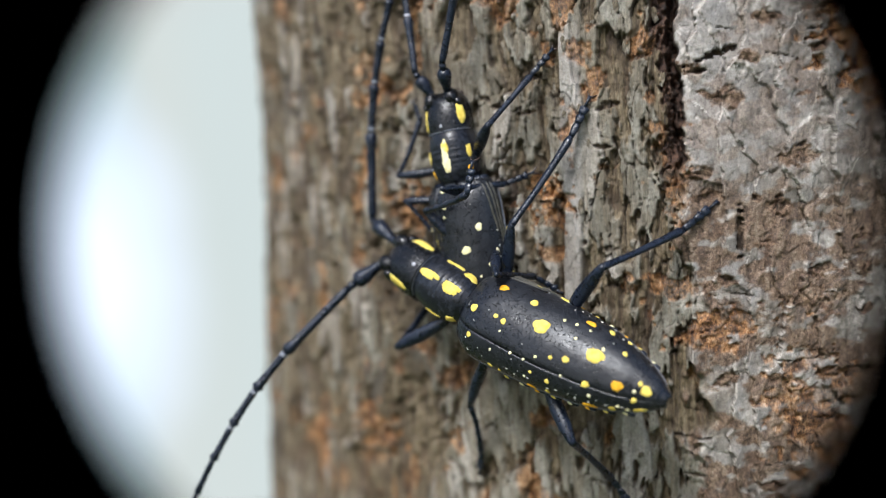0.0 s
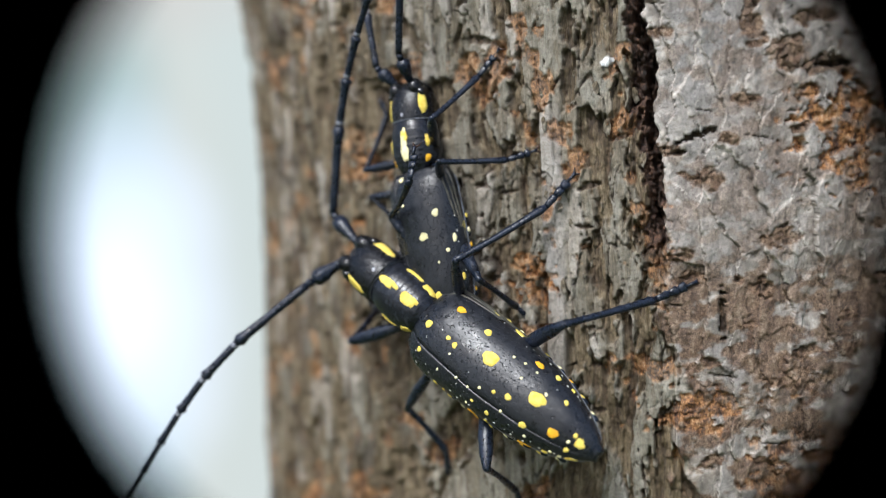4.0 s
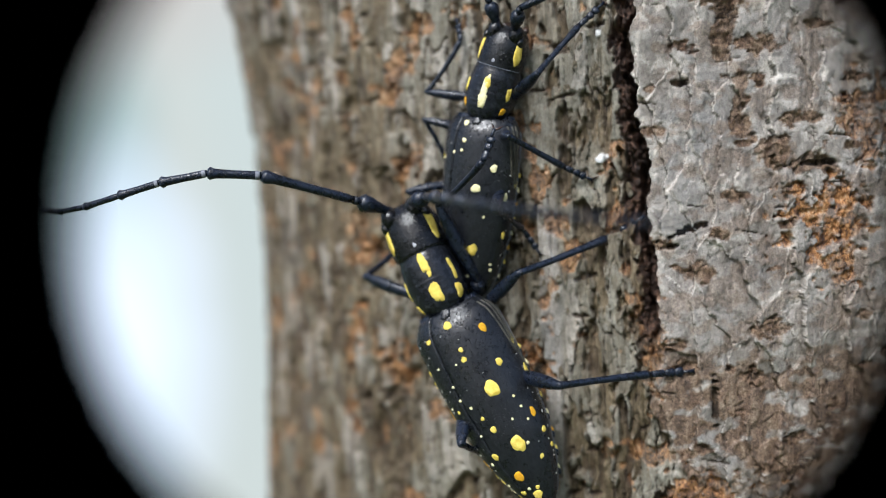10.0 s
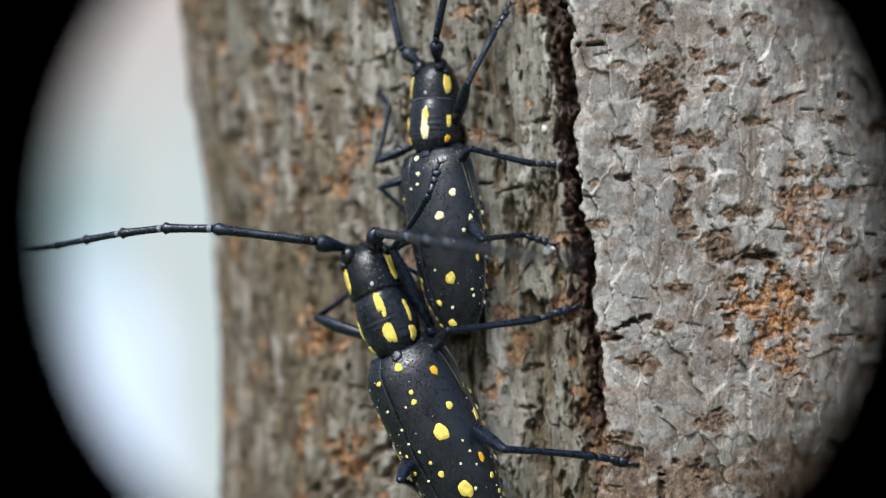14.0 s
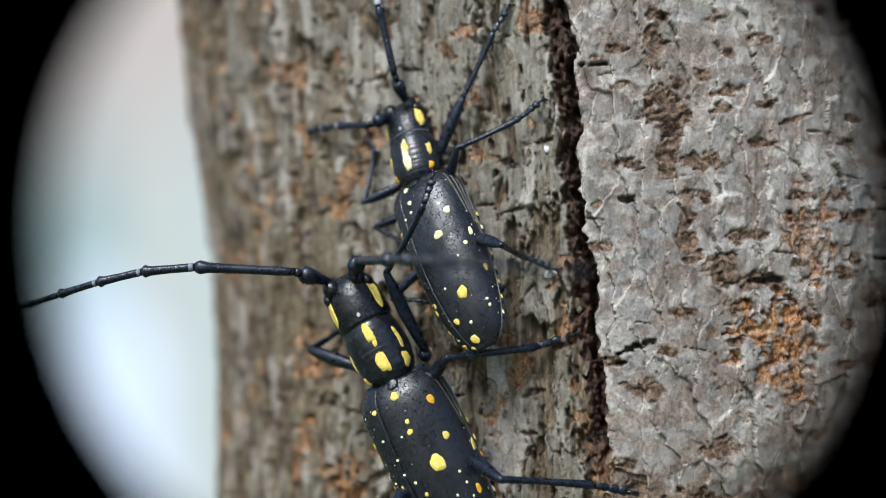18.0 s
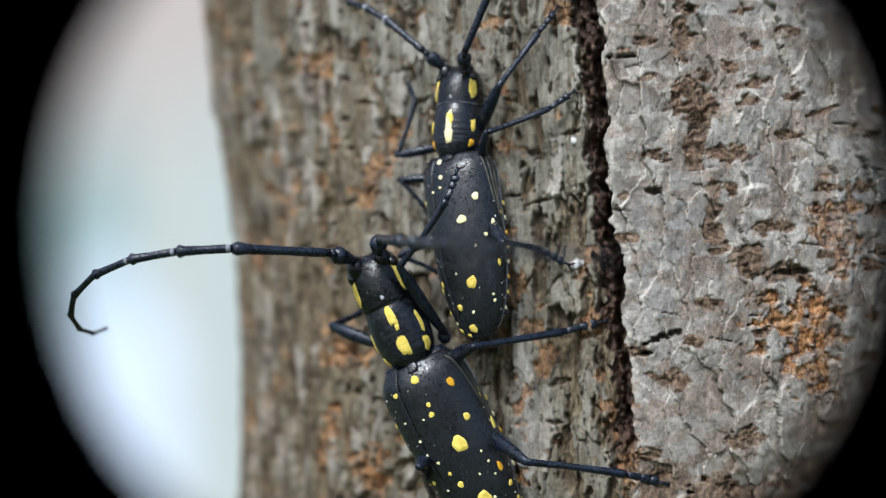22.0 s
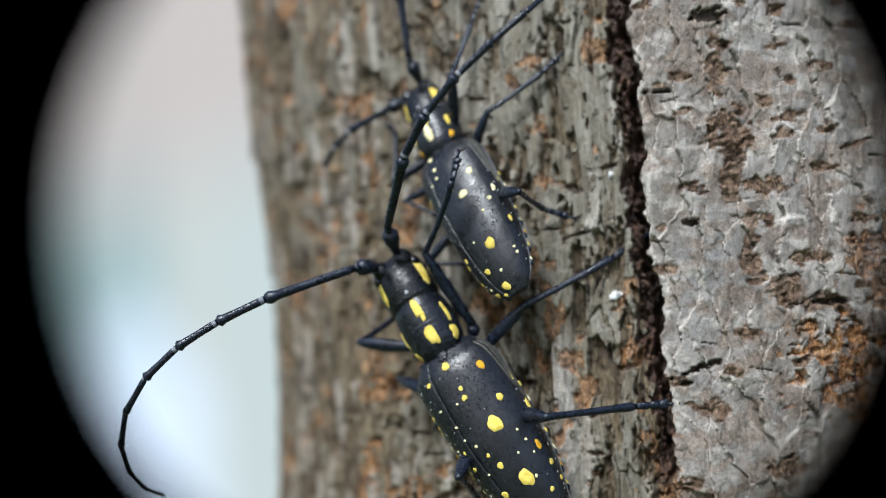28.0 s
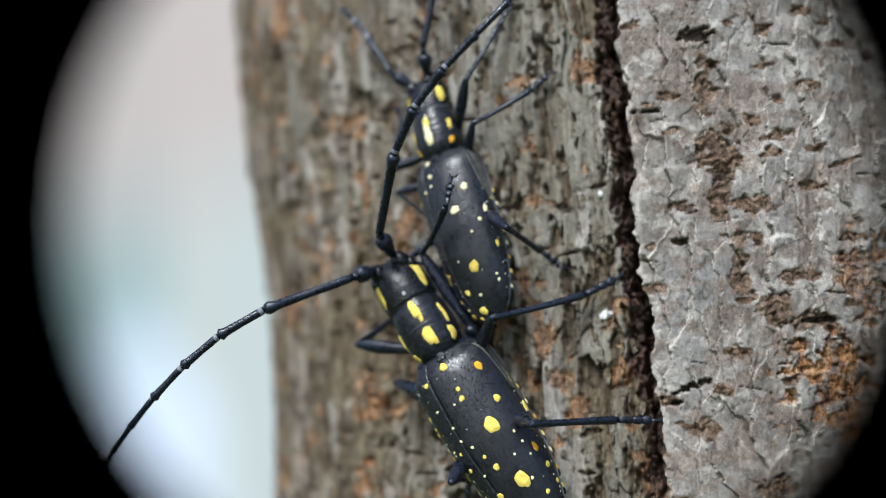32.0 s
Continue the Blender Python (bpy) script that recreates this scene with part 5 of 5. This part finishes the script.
    move_beetle(male, MALE, [
    (0, -32.95, -14.50, 9.78, 0.19, 6.08, -4.04),
    (0.5, -32.75, -11.98, 3.14, 7.78, 6.17, -4.06),
    (1, -33.64, -10.88, 3.21, 8.59, 6.11, -4.37),
    (1.5, -34.52, -10.32, 5.34, 4.09, 5.88, -5.03),
    (2, -35.11, -10.02, 11.65, -7.33, 5.40, -6.19),
    (2.5, -35.42, -9.91, 13.67, -9.83, 5.07, -6.57),
    (3, -35.51, -9.35, 15.59, -11.84, 4.83, -6.88),
    (3.5, -35.50, -7.81, 18.53, -11.72, 4.68, -7.00),
    (4, -34.91, -6.51, 13.65, -5.98, 4.78, -6.55),
    (4.5, -34.00, -6.08, 6.99, -5.22, 4.86, -6.16),
    (5, -33.01, -4.93, 3.29, -2.58, 5.00, -5.64),
    (5.5, -31.77, -3.89, -1.13, 1.38, 5.21, -5.03),
    (6, -30.57, -2.88, -5.26, 4.97, 5.40, -4.43),
    (6.5, -29.65, -1.82, -8.06, 6.53, 5.51, -3.91),
    (7, -30.03, 0.82, -2.48, -1.73, 5.25, -3.73),
    (7.5, -30.12, 1.32, 0.98, -6.06, 5.06, -3.30),
    (8, -29.40, 2.14, -2.64, -9.92, 4.95, -2.49),
    (8.5, -28.61, 2.42, -6.33, -11.58, 4.86, -1.13),
    (9, -27.51, 4.85, -8.41, -10.53, 4.68, 0.85),
    (9.5, -27.22, 6.59, -8.53, -10.24, 4.91, 0.13),
    (10, -27.24, 6.13, -9.76, -11.41, 4.75, 0.02),
    (10.5, -26.41, 6.02, -13.25, -10.80, 4.40, -0.91),
    (11, -25.52, 7.74, -11.71, -10.42, 4.52, -2.02),
    (11.5, -25.75, 8.74, -6.41, -7.31, 4.31, -2.77),
    (12, -25.95, 9.80, -4.62, -5.08, 4.17, -3.18),
    (12.5, -25.80, 11.84, -2.47, -5.54, 3.84, -3.38),
    (13, -26.50, 11.52, 2.91, -7.11, 3.31, -3.19),
    (13.5, -27.01, 10.54, 8.10, -7.01, 3.77, -3.59),
    (14, -26.89, 11.17, 7.57, -9.18, 4.13, -4.36),
    (14.5, -27.01, 10.62, 9.11, -9.38, 4.56, -5.30),
    (15, -27.08, 10.45, 11.72, -10.83, 5.17, -6.98),
    (15.5, -26.46, 10.71, 9.79, -9.19, 5.46, -8.60),
    (16, -26.76, 10.65, 13.16, -9.28, 5.58, -9.46),
    (16.5, -27.25, 10.60, 17.71, -9.82, 5.67, -10.18),
    (17, -27.71, 10.60, 22.09, -10.26, 5.71, -10.86),
    (17.5, -27.96, 10.65, 24.94, -10.10, 5.73, -11.61),
    (18, -28.08, 10.21, 25.39, -7.26, 5.58, -12.13),
    (18.5, -27.66, 11.11, 23.15, -6.26, 5.20, -12.79),
    (19, -27.39, 12.42, 17.68, -7.01, 4.63, -11.93),
    (19.5, -28.12, 12.31, 16.79, -8.40, 4.70, -10.91),
    (20, -27.96, 11.21, 12.37, -11.42, 4.70, -10.16),
    (20.5, -27.80, 10.27, 14.94, -12.22, 4.50, -9.25),
    (21, -27.62, 10.96, 17.49, -9.76, 4.37, -8.27),
    (21.5, -27.19, 12.16, 11.88, -9.37, 4.14, -6.91),
    (22, -27.30, 11.82, 8.03, -10.33, 4.07, -6.19),
    (22.5, -27.47, 11.31, 7.16, -9.98, 4.17, -6.31),
    (23, -27.79, 12.29, 11.21, -10.28, 4.34, -6.99),
    (23.5, -28.12, 13.08, 12.96, -7.14, 5.13, -8.88),
    (24, -29.18, 12.65, 23.73, -6.18, 5.77, -11.11),
    (24.5, -29.42, 12.02, 29.30, -4.89, 5.92, -11.80),
    (25, -29.95, 12.70, 30.70, -3.50, 6.14, -11.57),
    (25.5, -30.52, 13.76, 30.61, -1.94, 6.38, -10.86),
    (26, -31.06, 14.84, 30.23, -0.51, 6.58, -10.15),
    (26.5, -31.50, 15.60, 30.74, 0.48, 6.69, -9.91),
    (27, -31.60, 15.63, 30.69, 1.22, 6.56, -10.14),
    (27.5, -31.78, 15.93, 33.16, -1.43, 6.04, -12.26),
    (28, -32.22, 15.88, 31.76, -4.22, 7.12, -11.27),
    (28.5, -31.91, 16.12, 31.86, -4.37, 6.34, -9.88),
    (29, -31.64, 16.79, 28.38, -5.14, 5.70, -8.76),
    (29.5, -31.13, 17.32, 26.48, -6.62, 5.38, -8.04),
    (30, -30.74, 17.61, 25.99, -9.04, 4.57, -7.12),
    (30.5, -30.94, 17.30, 24.17, -6.42, 4.13, -6.07),
    (31, -31.26, 17.17, 23.54, -4.70, 3.91, -5.45),
    (31.5, -31.56, 17.17, 21.27, -3.64, 4.10, -5.37),
    (32, -31.34, 17.35, 18.33, -3.10, 4.69, -5.70),
    ], {"left": [
    (0, -24, 13.5, -0.5, -5.8, 0.3, 0.0, 0.0, 0.0),
    (1, -33, 8.2, 6.7, 8.5, 0.2, 0.0, 0.0, 0.0),
    (2, -50, 18.7, -4.2, 16.8, 0.2, 0.0, 0.0, 0.0),
    (3, -49, 33, -7.9, 19.5, 0.1, 0.0, 0.0, 0.0),
    (4, -35, 23, -6.1, -2.1, 0.1, -0.0, 0.0, 0.0),
    (7, -35, 24, -6.1, 12.6, 0.0, -0.0, 0.0, 0.0),
    (8, -35, 26, -16.9, 5.0, 0.0, -0.0, 0.0, 0.0),
    (10, -29, 25, -16.9, 5.7, 0.0, -0.0, 0.0, 0.0),
    (13, -48, 22, -26, 9.3, 0.0, -0.0, 0.0, 0.0),
    (14, -46, 8.2, -12.1, 2.7, 0.0, -0.0, 0.0, 0.0),
    (15, -54, 12.0, -20, 14.3, -4.1, 0.5, 0.0, 0.0),
    (18, -128, 46, -58, -23, -2.8, -1.0, 0.0, 0.0),
    (19, -57, 49, -34, 14.3, -4.8, -0.9, 0.0, 0.0),
    (20, -37, 50, -49, -7.5, -6.5, -5.2, 0.0, 0.0),
    (21, -62, 45, -38, 11.4, -3.8, -2.3, 0.0, 0.0),
    (22, -48, 35, -50, -2.5, -7.2, -6.8, 0.0, 0.0),
    (23, -63, 37, -77, 36, -5.9, -1.7, 0.0, 0.0),
    (24, -120, 37, -92, -25, -9.0, -2.0, 0.0, 0.0),
    (27, -99, 36, -73, -1.3, -10.3, -3.2, 0.0, 0.0),
    (28, -98, 24, -71, -14.2, -13.2, -4.7, 0.0, 0.0),
    (29, -101, 21, -74, -9.0, -13.5, -2.1, 0.0, 0.0),
    (30, -99, 29, -101, 28, -3.9, -1.8, 0.0, 0.0),
    (31, -69, 39, -81, 5.3, -12.4, -2.1, 0.0, 0.0),
    (32, -40, 17.3, -18.5, -3.1, -5.9, -4.1, 0.0, 0.0),
    ], "right": [
    (0, 19.4, 38, 26, 6.5, -0.0, 0.0, -0.0, 0.0),
    (1, 37, 27, 39, 6.7, -0.0, 0.0, -0.0, 0.0),
    (2, 25, 30, 41, 3.9, -0.0, 0.0, -0.0, 0.0),
    (3, 12.3, 41, 33, 8.2, -0.0, 0.0, -0.0, 0.0),
    (4, 8.9, 42, 21, 17.4, -0.0, 0.0, -0.0, 0.0),
    (7, 14.4, 38, 44, 4.3, -0.0, 0.0, -0.0, 0.0),
    (8, 13.6, 37, 26, 8.1, -0.0, 0.0, -0.0, 0.0),
    (9, 10.9, 47, 26, 14.3, -0.0, 0.0, -0.0, 0.0),
    (10, 21, 47, 52, -2.2, -0.0, 0.0, -0.0, 0.0),
    (11, 15.1, 47, 52, 0.8, -0.0, 0.0, -0.0, 0.0),
    (12, 9.9, 51, 52, 14.3, -0.0, 0.0, -0.0, 0.0),
    (13, 25, 53, 52, 14.3, -0.0, 0.0, -0.0, 0.0),
    (14, 27, 52, 21, 17.1, -0.0, 0.0, -0.0, 0.0),
    (15, 35, 56, 21, 23, -0.0, 0.0, -0.0, 0.0),
    (18, 26, 60, 10.1, 21, -2.0, 0.2, -0.0, 0.0),
    (19, 24, 59, 15.6, 8.0, -1.7, 0.3, -0.1, 0.1),
    (20, 59, 47, 13.2, 8.9, -1.4, 0.2, -0.1, 0.1),
    (21, 35, 69, 8.3, 9.4, -1.1, 0.1, -0.0, 0.0),
    (22, 60, 64, 28, 10.5, -0.9, 0.1, -0.0, 0.0),
    (23, 29, 48, 31, 12.0, -0.7, 0.1, -0.0, 0.0),
    (24, 28, 48, 25, 12.1, -0.6, 0.1, -0.0, 0.0),
    (27, 31, 51, 22, 8.7, -0.5, 0.0, -0.0, 0.0),
    (28, 33, 57, 26, 21, -0.4, 0.0, -0.0, 0.0),
    (29, 42, 57, 16.0, 16.4, -0.3, 0.0, -0.0, 0.0),
    (30, -2.1, 58, 16.1, 25, -0.2, 0.0, -0.0, 0.0),
    (31, 39, 36, 19.5, 6.6, -0.2, 0.0, -0.0, 0.0),
    (32, 31, 42, 30, 3.2, -0.1, 0.0, -0.0, 0.0),
    ]})
    # the hood rides with the camera, and shifts a little on its mount: mm to the right and up
    sway = [(0, .55, .45), (2, .8, .65), (4, .5, .8), (7, .85, .8), (9, 1.2, .8), (11, .95, .8), (13, .65, .65), (15, .3, .65), (19, .35, .65), (23, .55, .7), (27, .6, .75), (28.5, .8, .75), (32, .85, .75)]
    walk(HOOD, [(t, stance(*r) @ Matrix.Translation((between(sway, t)[0] * MM, between(sway, t)[1] * MM, 0))) for t, *r in PATH])


motions()
